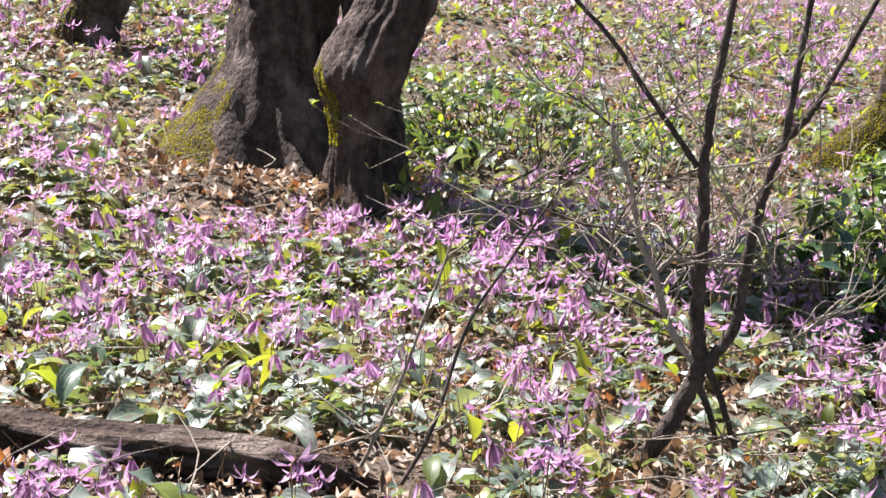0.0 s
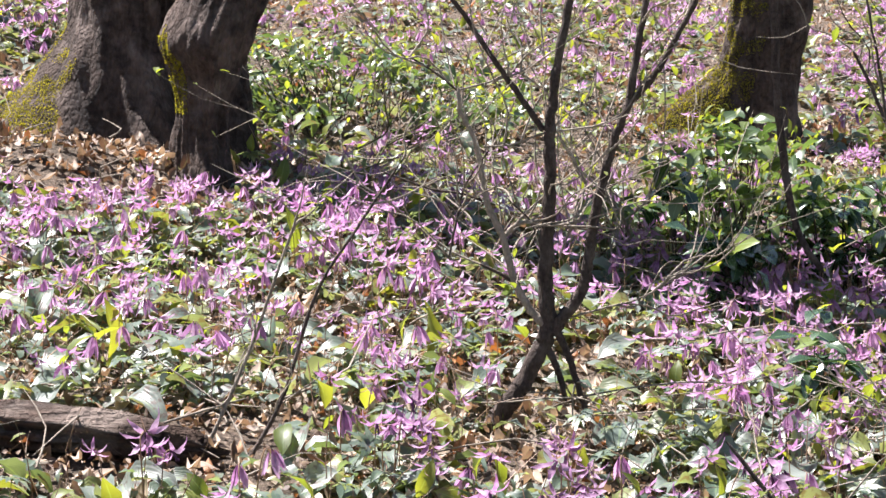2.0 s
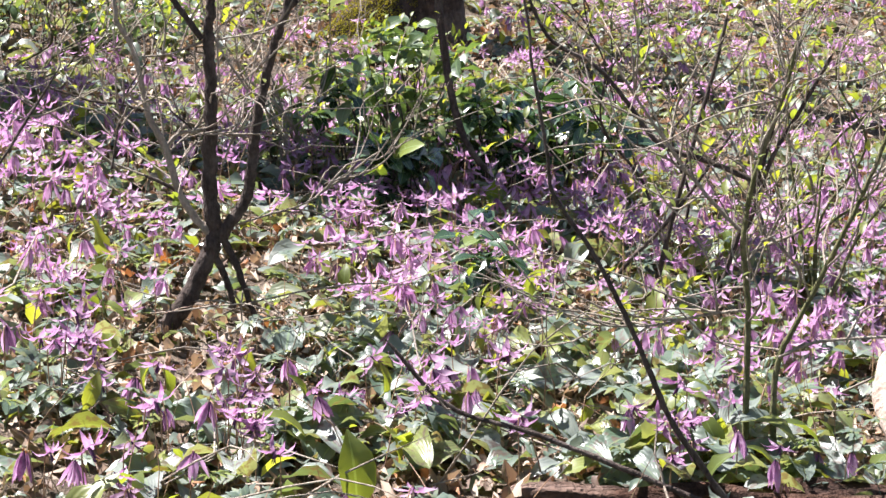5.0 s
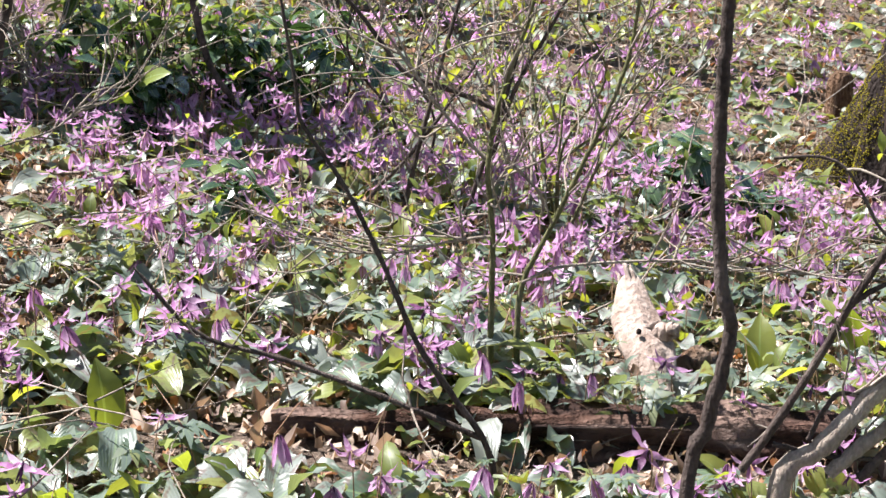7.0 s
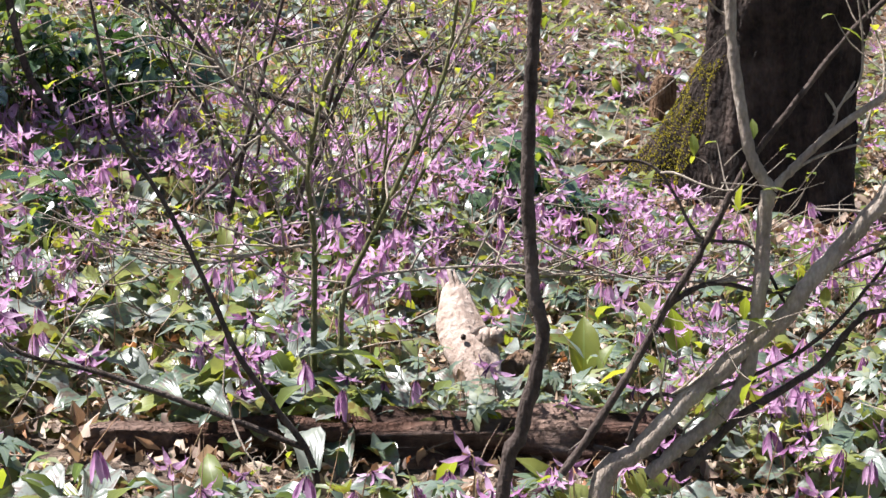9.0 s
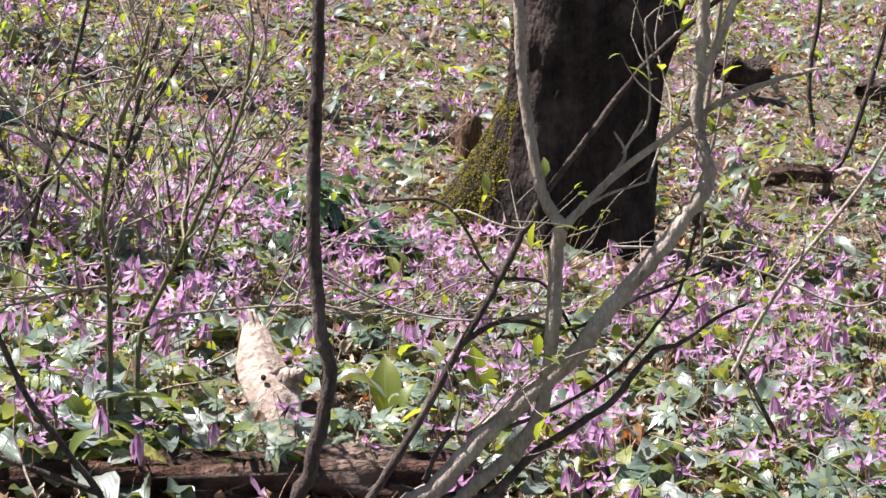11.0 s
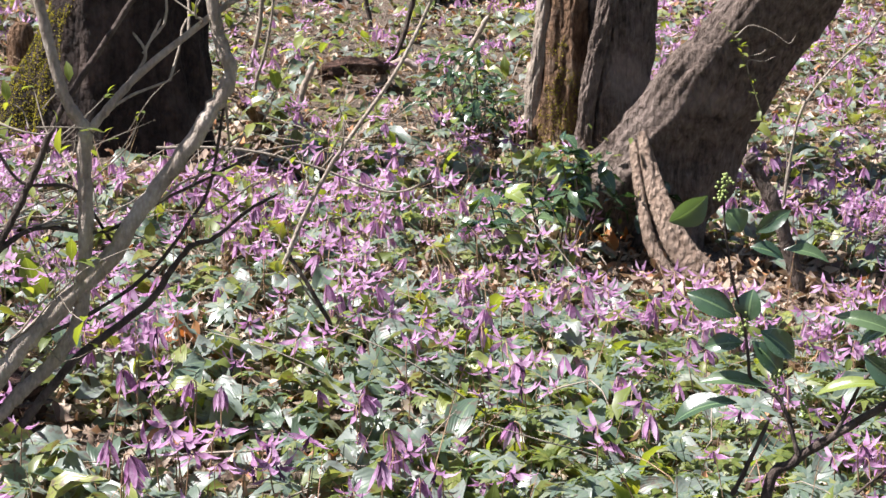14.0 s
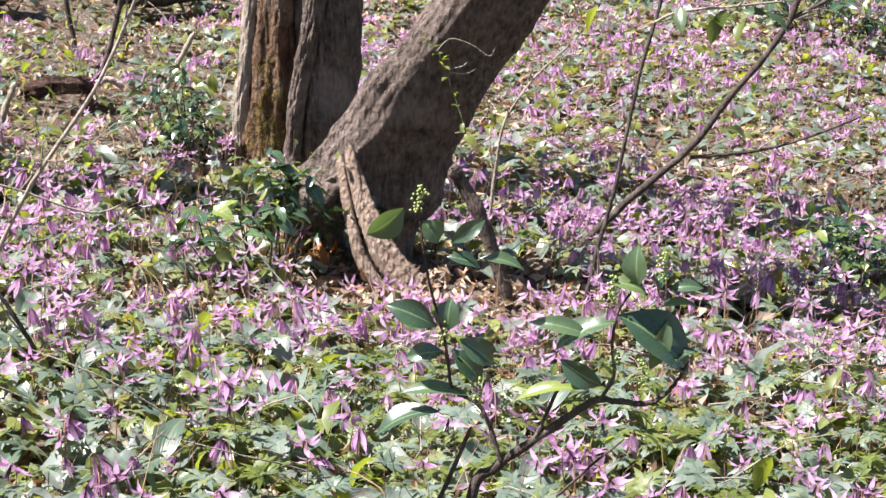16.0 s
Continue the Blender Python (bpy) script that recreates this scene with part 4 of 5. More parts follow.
def make_shrubs():
    sapling = begin_shrub("sapling", "dark many-stemmed leafless sapling with a forked foot", 0.41, 3.85)
    grow(sapling, [(0.443, 3.905, 0.292), (0.481, 3.900, 0.342), (0.524, 3.895, 0.425), (0.540, 3.893, 0.475), (0.533, 3.894, 0.552), (0.538, 3.893, 0.661), (0.539, 3.893, 0.748), (0.537, 3.893, 0.824), (0.540, 3.893, 0.888), (0.552, 3.891, 0.974), (0.573, 3.888, 1.091), (0.595, 3.885, 1.238), (0.599, 3.884, 1.436)], 0.021, 0.0052, "dark")
    grow(sapling, [(0.548, 3.892, 0.458), (0.572, 3.888, 0.499), (0.601, 3.884, 0.541), (0.615, 3.882, 0.607), (0.625, 3.880, 0.683), (0.642, 3.877, 0.759), (0.661, 3.874, 0.835), (0.684, 3.870, 0.899), (0.694, 3.868, 0.974), (0.713, 3.865, 1.090), (0.741, 3.859, 1.248)], 0.0128, 0.0058, "dark")
    grow(sapling, [(0.528, 3.894, 0.850), (0.496, 3.899, 0.899), (0.459, 3.903, 0.952), (0.416, 3.908, 1.011), (0.358, 3.914, 1.091), (0.268, 3.921, 1.186)], 0.0064, 0.0041, "dark")
    grow(sapling, [(0.680, 3.871, 0.894), (0.723, 3.863, 0.942), (0.756, 3.857, 0.997), (0.800, 3.848, 1.080), (0.855, 3.836, 1.184)], 0.0070, 0.0046, "dark")
    grow(sapling, [(0.537, 3.893, 0.473), (0.511, 3.897, 0.502), (0.478, 3.901, 0.557), (0.455, 3.904, 0.645), (0.427, 3.907, 0.704), (0.414, 3.908, 0.769), (0.400, 3.910, 0.834), (0.375, 3.912, 0.883), (0.368, 3.913, 0.931)], 0.0087, 0.0041, "pale")
    grow(sapling, [(0.551, 3.891, 0.475), (0.578, 3.887, 0.420), (0.598, 3.884, 0.354), (0.620, 3.881, 0.293)], 0.0081, 0.0052, "dark")
    grow(sapling, [(0.535, 3.893, 0.442), (0.562, 3.890, 0.387), (0.576, 3.888, 0.326)], 0.0081, 0.0052, "dark")
    grow(sapling, [(0.416, 3.908, 0.715), (0.378, 3.912, 0.728), (0.319, 3.917, 0.737), (0.265, 3.921, 0.757), (0.222, 3.924, 0.772)], 0.0029, 0.0017, "dark")
    grow(sapling, [(0.457, 3.903, 0.648), (0.480, 3.901, 0.670), (0.529, 3.894, 0.677), (0.582, 3.887, 0.661)], 0.0046, 0.0023, "grey")
    grow(sapling, [(0.486, 3.900, 0.552), (0.450, 3.904, 0.574), (0.410, 3.909, 0.593)], 0.0046, 0.0029, "dark")
    grow(sapling, [(0.368, 3.913, 0.926), (0.427, 3.907, 0.942), (0.496, 3.899, 0.965), (0.570, 3.888, 1.016), (0.649, 3.876, 1.064)], 0.0023, 0.0017, "grey")
    grow(sapling, [(0.371, 3.912, 0.920), (0.325, 3.917, 0.958), (0.272, 3.921, 0.990)], 0.0023, 0.0017, "dark")
    grow(sapling, [(0.414, 3.908, 0.818), (0.469, 3.902, 0.823), (0.525, 3.895, 0.845)], 0.0023, 0.0017, "grey")
    grow(sapling, [(0.539, 3.893, 0.845), (0.592, 3.885, 0.854), (0.655, 3.875, 0.861)], 0.0023, 0.0017, "grey")
    grow(sapling, [(0.561, 3.890, 0.607), (0.593, 3.885, 0.694), (0.629, 3.879, 0.802)], 0.0023, 0.0017, "grey")
    grow(sapling, [(0.567, 3.889, 0.486), (0.642, 3.877, 0.509), (0.716, 3.864, 0.531), (0.800, 3.848, 0.587)], 0.0023, 0.0017, "grey")
    grow(sapling, [(0.491, 3.899, 0.585), (0.513, 3.896, 0.661), (0.459, 3.903, 0.721)], 0.0023, 0.0017, "dark")
    grow(sapling, [(0.351, 3.914, 0.606), (0.367, 3.913, 0.683), (0.384, 3.911, 0.748), (0.427, 3.907, 0.813)], 0.0023, 0.0017, "dark")
    grow(sapling, [(0.470, 3.902, 0.331), (0.416, 3.908, 0.252), (0.361, 3.913, 0.157), (0.339, 3.915, 0.118)], 0.0070, 0.0041, "dark")
    finish_shrub(sapling, 100, 70, 0.3, 0.12)
    make_shrub("vine", "dark hanging vine with a bent tip", [
        ([(1.20, 4.98, 2.2), (1.23, 4.98, 1.5), (1.245, 4.98, 1.15), (1.26, 4.98, 0.88), (1.285, 4.98, 0.68), (1.31, 4.98, 0.56), (1.335, 4.97, 0.50), (1.385, 4.97, 0.43)], 0.012, 0.008, 'dark'),
    ], 107, 0)
    make_shrub("sapling", "thin leafless grey saplings leaning sideways", [
        ([(-0.12, 3.54, 0.28), (-0.07, 3.54, 0.39), (-0.02, 3.54, 0.51), (0.04, 3.54, 0.68), (0.06, 3.54, 0.72)], 0.004, 0.002, 'grey'),
        ([(-0.04, 3.54, 0.28), (0.03, 3.54, 0.41), (0.09, 3.54, 0.59), (0.16, 3.54, 0.70), (0.24, 3.54, 0.82)], 0.004, 0.002, 'dark'),
        ([(-0.40, 3.54, 0.27), (-0.31, 3.54, 0.32), (-0.17, 3.54, 0.37), (-0.03, 3.54, 0.41)], 0.003, 0.002, 'grey'),
    ], 114, 8, 0.14, 0.3)
    make_shrub("shrub", "twiggy shrub just coming into leaf", [
        ([(1.33, 3.15, 0.10), (1.33, 3.15, 0.28), (1.33, 3.15, 0.42), (1.32, 3.15, 0.54), (1.34, 3.15, 0.65), (1.38, 3.13, 0.78), (1.40, 3.12, 0.88)], 0.006, 0.003, 'green'),
        ([(1.38, 3.13, 0.10), (1.37, 3.13, 0.24), (1.38, 3.13, 0.34), (1.41, 3.12, 0.41), (1.48, 3.09, 0.57), (1.53, 3.07, 0.71), (1.55, 3.06, 0.84)], 0.006, 0.003, 'green'),
        ([(1.33, 3.15, 0.54), (1.27, 3.18, 0.61), (1.20, 3.21, 0.71), (1.13, 3.23, 0.82)], 0.004, 0.002, 'grey'),
        ([(1.33, 3.15, 0.42), (1.27, 3.18, 0.41), (1.18, 3.21, 0.39), (1.08, 3.25, 0.39)], 0.003, 0.0015, 'grey'),
        ([(1.38, 3.13, 0.34), (1.45, 3.10, 0.37), (1.63, 3.03, 0.38), (1.81, 2.96, 0.36), (1.95, 2.90, 0.36)], 0.003, 0.0015, 'grey'),
    ], 121, 70, 0.32, 0.3)
    make_shrub("sapling", "thin dark arching stem without leaves", [
        ([(1.18, 2.76, 0.08), (1.16, 2.76, 0.18), (1.11, 2.78, 0.26), (1.06, 2.80, 0.34), (1.03, 2.81, 0.41), (0.99, 2.83, 0.51), (0.95, 2.85, 0.59), (0.90, 2.87, 0.67), (0.89, 2.87, 0.73), (0.87, 2.88, 0.85), (0.86, 2.89, 0.94), (0.83, 2.90, 1.10), (0.79, 2.91, 1.26), (0.76, 2.92, 1.4)], 0.0056, 0.001, 'dark'),
        ([(1.16, 2.76, 0.19), (1.03, 2.81, 0.25), (0.88, 2.88, 0.31), (0.76, 2.92, 0.35), (0.67, 2.96, 0.45)], 0.005, 0.003, 'dark'),
    ], 128, 5, 0.12, 0.3)
    crook = begin_shrub("sapling", "crooked dark bare stem close to the path", 1.0, 1.9)
    grow(crook, [(1.022, 1.903, 0.396), (1.038, 1.894, 0.468), (1.051, 1.887, 0.533), (1.057, 1.884, 0.580), (1.048, 1.889, 0.617), (1.043, 1.892, 0.670), (1.039, 1.894, 0.741), (1.039, 1.894, 0.810), (1.041, 1.893, 0.873), (1.042, 1.892, 0.924), (1.044, 1.891, 1.035)], 0.0083, 0.0064, "dark")
    branchy = begin_shrub("shrub", "pale grey-barked shrub with spreading bare branches", 1.37, 2.47)
    grow(branchy, [(1.463, 2.422, 0.201), (1.508, 2.395, 0.250), (1.548, 2.369, 0.308), (1.588, 2.343, 0.358), (1.659, 2.293, 0.439), (1.693, 2.268, 0.502), (1.751, 2.223, 0.595), (1.777, 2.202, 0.645), (1.798, 2.185, 0.691), (1.791, 2.191, 0.738), (1.782, 2.199, 0.784), (1.785, 2.196, 0.861), (1.787, 2.194, 0.945), (1.791, 2.191, 1.035)], 0.0159, 0.0075, "pale")
    grow(branchy, [(1.783, 2.198, 0.796), (1.795, 2.188, 0.846), (1.809, 2.177, 0.892), (1.827, 2.161, 0.968)], 0.0075, 0.0050, "pale")
    grow(branchy, [(1.521, 2.386, 0.213), (1.562, 2.360, 0.259), (1.603, 2.333, 0.302), (1.629, 2.314, 0.354), (1.638, 2.308, 0.416), (1.643, 2.304, 0.513), (1.645, 2.303, 0.585), (1.649, 2.300, 0.626)], 0.0100, 0.0105, "pale")
    grow(branchy, [(1.649, 2.300, 0.625), (1.632, 2.312, 0.652), (1.620, 2.320, 0.684), (1.610, 2.327, 0.742), (1.601, 2.334, 0.812), (1.594, 2.338, 0.889), (1.591, 2.341, 1.003)], 0.0084, 0.0071, "pale")
    grow(branchy, [(1.649, 2.300, 0.625), (1.670, 2.284, 0.658), (1.703, 2.260, 0.701), (1.772, 2.206, 0.768), (1.813, 2.173, 0.804), (1.853, 2.139, 0.828), (1.904, 2.094, 0.852)], 0.0063, 0.0033, "pale")
    grow(branchy, [(1.655, 2.295, 0.641), (1.679, 2.278, 0.659), (1.703, 2.260, 0.675), (1.740, 2.232, 0.691)], 0.0025, 0.0017, "grey")
    grow(branchy, [(1.697, 2.265, 0.693), (1.711, 2.254, 0.728), (1.699, 2.263, 0.758)], 0.0025, 0.0017, "grey")
    grow(branchy, [(1.711, 2.254, 0.728), (1.731, 2.239, 0.775)], 0.0021, 0.0017, "grey")
    grow(branchy, [(1.415, 2.451, 0.210), (1.457, 2.426, 0.288), (1.494, 2.403, 0.366), (1.528, 2.382, 0.447), (1.561, 2.361, 0.520), (1.583, 2.346, 0.572), (1.615, 2.324, 0.652), (1.653, 2.297, 0.723), (1.723, 2.245, 0.844), (1.782, 2.199, 0.916), (1.822, 2.166, 0.968)], 0.0063, 0.0033, "dark")
    grow(branchy, [(1.453, 2.428, 0.251), (1.508, 2.395, 0.238), (1.555, 2.365, 0.237), (1.592, 2.340, 0.242)], 0.0038, 0.0033, "dark")
    grow(branchy, [(1.494, 2.403, 0.259), (1.511, 2.393, 0.304), (1.529, 2.381, 0.329), (1.565, 2.358, 0.329), (1.640, 2.306, 0.365), (1.707, 2.258, 0.421), (1.752, 2.222, 0.491), (1.779, 2.201, 0.548), (1.798, 2.186, 0.675)], 0.0038, 0.0021, "dark")
    grow(branchy, [(1.555, 2.364, 0.208), (1.592, 2.340, 0.263), (1.627, 2.315, 0.307), (1.704, 2.259, 0.376), (1.732, 2.238, 0.424), (1.755, 2.220, 0.456), (1.784, 2.197, 0.468), (1.816, 2.170, 0.503), (1.851, 2.141, 0.528)], 0.0071, 0.0021, "dark")
    grow(branchy, [(1.526, 2.383, 0.446), (1.556, 2.364, 0.476), (1.590, 2.341, 0.492), (1.658, 2.293, 0.483), (1.727, 2.242, 0.527), (1.773, 2.206, 0.553), (1.821, 2.167, 0.583)], 0.0042, 0.0017, "dark")
    grow(branchy, [(1.438, 2.437, 0.655), (1.488, 2.407, 0.659), (1.518, 2.389, 0.646), (1.537, 2.376, 0.612), (1.568, 2.356, 0.556), (1.616, 2.323, 0.548), (1.635, 2.310, 0.525), (1.664, 2.289, 0.463)], 0.0021, 0.0025, "dark")
    grow(branchy, [(1.353, 2.486, 0.567), (1.414, 2.452, 0.528), (1.468, 2.420, 0.502), (1.528, 2.382, 0.491), (1.590, 2.341, 0.496), (1.632, 2.312, 0.506)], 0.0017, 0.0013, "grey")
    finish_shrub(branchy, 142, 22, 0.16, 0.5, leaf_size=0.03)
    make_shrub("sapling", "thin arching twigs with few leaves", [
        ([(2.57, 2.85, -0.04), (2.57, 2.85, 0.05), (2.54, 2.87, 0.13), (2.50, 2.92, 0.23)], 0.006, 0.004, 'dark'),
        ([(2.50, 2.91, 0.19), (2.54, 2.88, 0.30), (2.58, 2.83, 0.41), (2.66, 2.76, 0.56), (2.71, 2.71, 0.70), (2.75, 2.66, 0.86)], 0.005, 0.003, 'pale'),
        ([(2.33, 3.08, 0.42), (2.40, 3.02, 0.42), (2.47, 2.95, 0.41), (2.55, 2.87, 0.38), (2.65, 2.77, 0.33), (2.71, 2.70, 0.36)], 0.003, 0.002, 'grey'),
    ], 149, 10, 0.15, 0.3)
    make_shrub("sapling", "slanting dark sapling with side branches", [
        ([(4.68, 3.03, -0.20), (4.79, 2.88, -0.01), (4.91, 2.73, 0.16), (4.97, 2.65, 0.29), (5.06, 2.52, 0.50), (5.11, 2.46, 0.73)], 0.013, 0.008, 'dark'),
        ([(4.91, 2.73, 0.13), (5.02, 2.58, 0.15), (5.11, 2.46, 0.19), (5.20, 2.34, 0.25)], 0.006, 0.003, 'dark'),
        ([(5.06, 2.52, 0.52), (5.10, 2.47, 0.55), (5.14, 2.41, 0.59)], 0.007, 0.005, 'dark'),
    ], 156, 8, 0.25, 0.1)
    upright = begin_shrub("sapling", "thin upright dark sapling with a few hanging green leaves", 4.29, 2.69)
    grow(upright, [(4.29, 2.69, -0.20), (4.31, 2.66, -0.02), (4.34, 2.63, 0.14), (4.37, 2.58, 0.44), (4.40, 2.54, 0.64), (4.42, 2.51, 0.90)], 0.007, 0.004, "dark")
    grow(upright, [(4.319, 2.519, 0.571), (4.350, 2.465, 0.600), (4.416, 2.344, 0.616), (4.470, 2.241, 0.630)], 0.0037, 0.0030, "grey")
    ob = finish_shrub(upright, 163, 4, 0.2, 0.2)
    hanging = [build_mesh("leaf", *blade(0.075, 0.036, -38, 40, 0.25, 6, 4, 0.45, 0.2, 0.008), [m]) for m in ("young_leaf", "bright_evergreen")]
    for n, place in enumerate([(4.251, 2.632, 0.622), (4.353, 2.46, 0.619), (4.379, 2.414, 0.596), (4.409, 2.359, 0.615), (4.431, 2.317, 0.594), (4.449, 2.283, 0.605), (4.396, 2.382, 0.593)]):
        leaf = new("leaf", hanging[n % 2])
        leaf.parent, leaf.location, leaf.rotation_euler = ob, Vector(place) - ob.location, (0.3 * (n % 3) - 0.3, 0.2, 1.9 * n)
    make_shrub("sapling", "thin leafless grey sapling bending aside", [
        ([(4.645, 3.256, -0.17), (4.66, 3.239, 0.046), (4.675, 3.221, 0.201), (4.706, 3.185, 0.289), (4.747, 3.138, 0.365), (4.806, 3.07, 0.446)], 0.005, 0.003, 'grey'),
    ], 170, 5, 0.2, 0.2)
    thicket = begin_shrub("shrub", "dark arching stems of a thin thicket breaking into leaf", 1.60, 4.28)
    grow(thicket, [(1.395, 4.331, 0.148), (1.475, 4.304, 0.233), (1.536, 4.283, 0.311), (1.597, 4.261, 0.376), (1.669, 4.233, 0.479), (1.746, 4.202, 0.602)], 0.0061, 0.0034, "dark")
    grow(thicket, [(1.578, 4.268, 0.205), (1.603, 4.258, 0.317), (1.621, 4.251, 0.402), (1.645, 4.242, 0.505), (1.669, 4.233, 0.608), (1.707, 4.218, 0.760), (1.728, 4.209, 0.860)], 0.0067, 0.0040, "dark")
    grow(thicket, [(1.681, 4.228, 0.152), (1.723, 4.211, 0.245), (1.746, 4.201, 0.324), (1.776, 4.189, 0.428), (1.801, 4.178, 0.519), (1.833, 4.164, 0.660), (1.873, 4.147, 0.799)], 0.0061, 0.0047, "dark")
    grow(thicket, [(1.776, 4.189, 0.376), (1.822, 4.169, 0.532), (1.880, 4.143, 0.648), (1.942, 4.115, 0.775)], 0.0054, 0.0040, "dark")
    grow(thicket, [(1.908, 4.131, 0.140), (1.954, 4.109, 0.247), (1.999, 4.087, 0.365), (2.067, 4.054, 0.471), (2.133, 4.019, 0.575)], 0.0047, 0.0027, "green")
    grow(thicket, [(1.812, 4.174, 0.478), (1.697, 4.222, 0.530), (1.595, 4.261, 0.569), (1.535, 4.283, 0.645), (1.461, 4.309, 0.743), (1.359, 4.342, 0.808), (1.305, 4.359, 0.921), (1.268, 4.370, 0.996)], 0.0067, 0.0034, "dark")
    finish_shrub(thicket, 310, 34, 0.3, 0.45, leaf_size=0.03)
    far_sapling = begin_shrub("sapling", "thin dark sapling far up the slope", 5.65, 6.07)
    grow(far_sapling, [(5.656, 6.075, 0.186), (5.640, 6.089, 0.340), (5.643, 6.087, 0.482), (5.657, 6.074, 0.623), (5.661, 6.070, 0.902)], 0.0110, 0.0086, "dark")
    finish_shrub(far_sapling, 311, 6, 0.3, 0.2)
    leaning_sapling = begin_shrub("sapling", "brown leaning sapling beside the broken branches", 5.02, 5.30)
    grow(leaning_sapling, [(5.023, 5.298, 0.106), (5.065, 5.257, 0.212), (5.107, 5.216, 0.411), (5.133, 5.191, 0.566), (5.152, 5.171, 0.699), (5.177, 5.147, 0.962)], 0.0097, 0.0097, "dark")
    finish_shrub(leaning_sapling, 312, 8, 0.3, 0.2)
    grey_sapling = begin_shrub("sapling", "slender grey sapling beyond the massive tree", 4.58, 5.55)
    grow(grey_sapling, [(4.584, 5.552, 0.137), (4.613, 5.528, 0.308), (4.628, 5.516, 0.494), (4.641, 5.505, 0.678), (4.651, 5.496, 0.920)], 0.0096, 0.0085, "grey")
    finish_shrub(grey_sapling, 313, 5, 0.25, 0.2)
    for seed, (x, y, n, high, wide, mat) in enumerate([(1.80, 4.75, 2, 0.8, 0.4, "dark"), (3.85, 5.42, 5, 0.42, 0.3, "grey"), (2.05, 4.45, 5, 0.75, 0.36, "green"),
                                                     (1.92, 4.3, 4, 0.8, 0.45, "grey"), (0.95, 5.4, 4, 0.5, 0.35, "grey"), (0.3, 6.3, 5, 0.38, 0.45, "green"), (0.55, 5.2, 4, 0.35, 0.4, "grey")]):
        make_shrub("shrub", "thin many-stemmed twiggy shrub with tiny leaves" if mat != "dark" else "dark thin-stemmed shrub breaking into leaf",
                   fan_stems(x, y, n, high, wide, seed, mat), 300 + seed, 16, 0.32, 0.4, twig_mat="dark" if mat == "dark" else "grey", leaf_size=0.03)
    make_evergreen("low bush of glossy green leaves behind the trees", (0.30, 7.15), (1.25, 0.8, 0.34), 600, 61, 0.065, leaf_mat="bright_evergreen", shoots=420)
    make_evergreen("spreading dark glossy-leaved evergreen bush with pale shoots", (1.28, 5.62), (0.76, 0.6, 0.44), 430, 62, 0.078, leaf_mat="bright_evergreen", low=0.15, shoots=420)
    make_evergreen("loose glossy evergreen bush with bright young leaves", (1.20, 5.50), (0.74, 0.4, 0.30), 160, 71, 0.07, low=0.3)
    make_evergreen("dark glossy-leaved evergreen bush with drooping outer leaves", (1.66, 5.38), (0.50, 0.32, 0.38), 238, 63, 0.085, low=0.25, shoots=60)
    make_evergreen("small evergreen shoot with large drooping dark leaves", (1.15, 5.0), (0.26, 0.16, 0.24), 56, 67, 0.115, low=0.4)
    make_evergreen("small loose evergreen bush at the foot of a tree", (3.80, 3.34), (0.74, 0.28, 0.30), 182, 64, 0.072, low=0.45, shoots=40)
    make_evergreen("dark evergreen bush at the far edge of the clearing", (10.35, 4.75), (1.5, 0.9, 0.6), 290, 72, 0.11)
    make_evergreen("small evergreen shoot with large dark leaves", (2.48, 4.52), (0.3, 0.25, 0.24), 84, 65, 0.085)
    make_evergreen("small evergreen shoot with broad drooping leaves", (1.16, 4.2), (0.2, 0.16, 0.2), 35, 69, 0.09)
    make_evergreen("small dark evergreen shoot in the violets", (2.62, 4.42), (0.2, 0.2, 0.2), 35, 70, 0.085)
    make_evergreen("small glossy evergreen bush beside the decayed stems", (4.66, 4.5), (0.4, 0.4, 0.3), 260, 66, 0.05)
    make_evergreen("low dark evergreen bush beside the path", (5.28, 2.42), (0.4, 0.3, 0.22), 160, 68, 0.06)


make_shrubs()


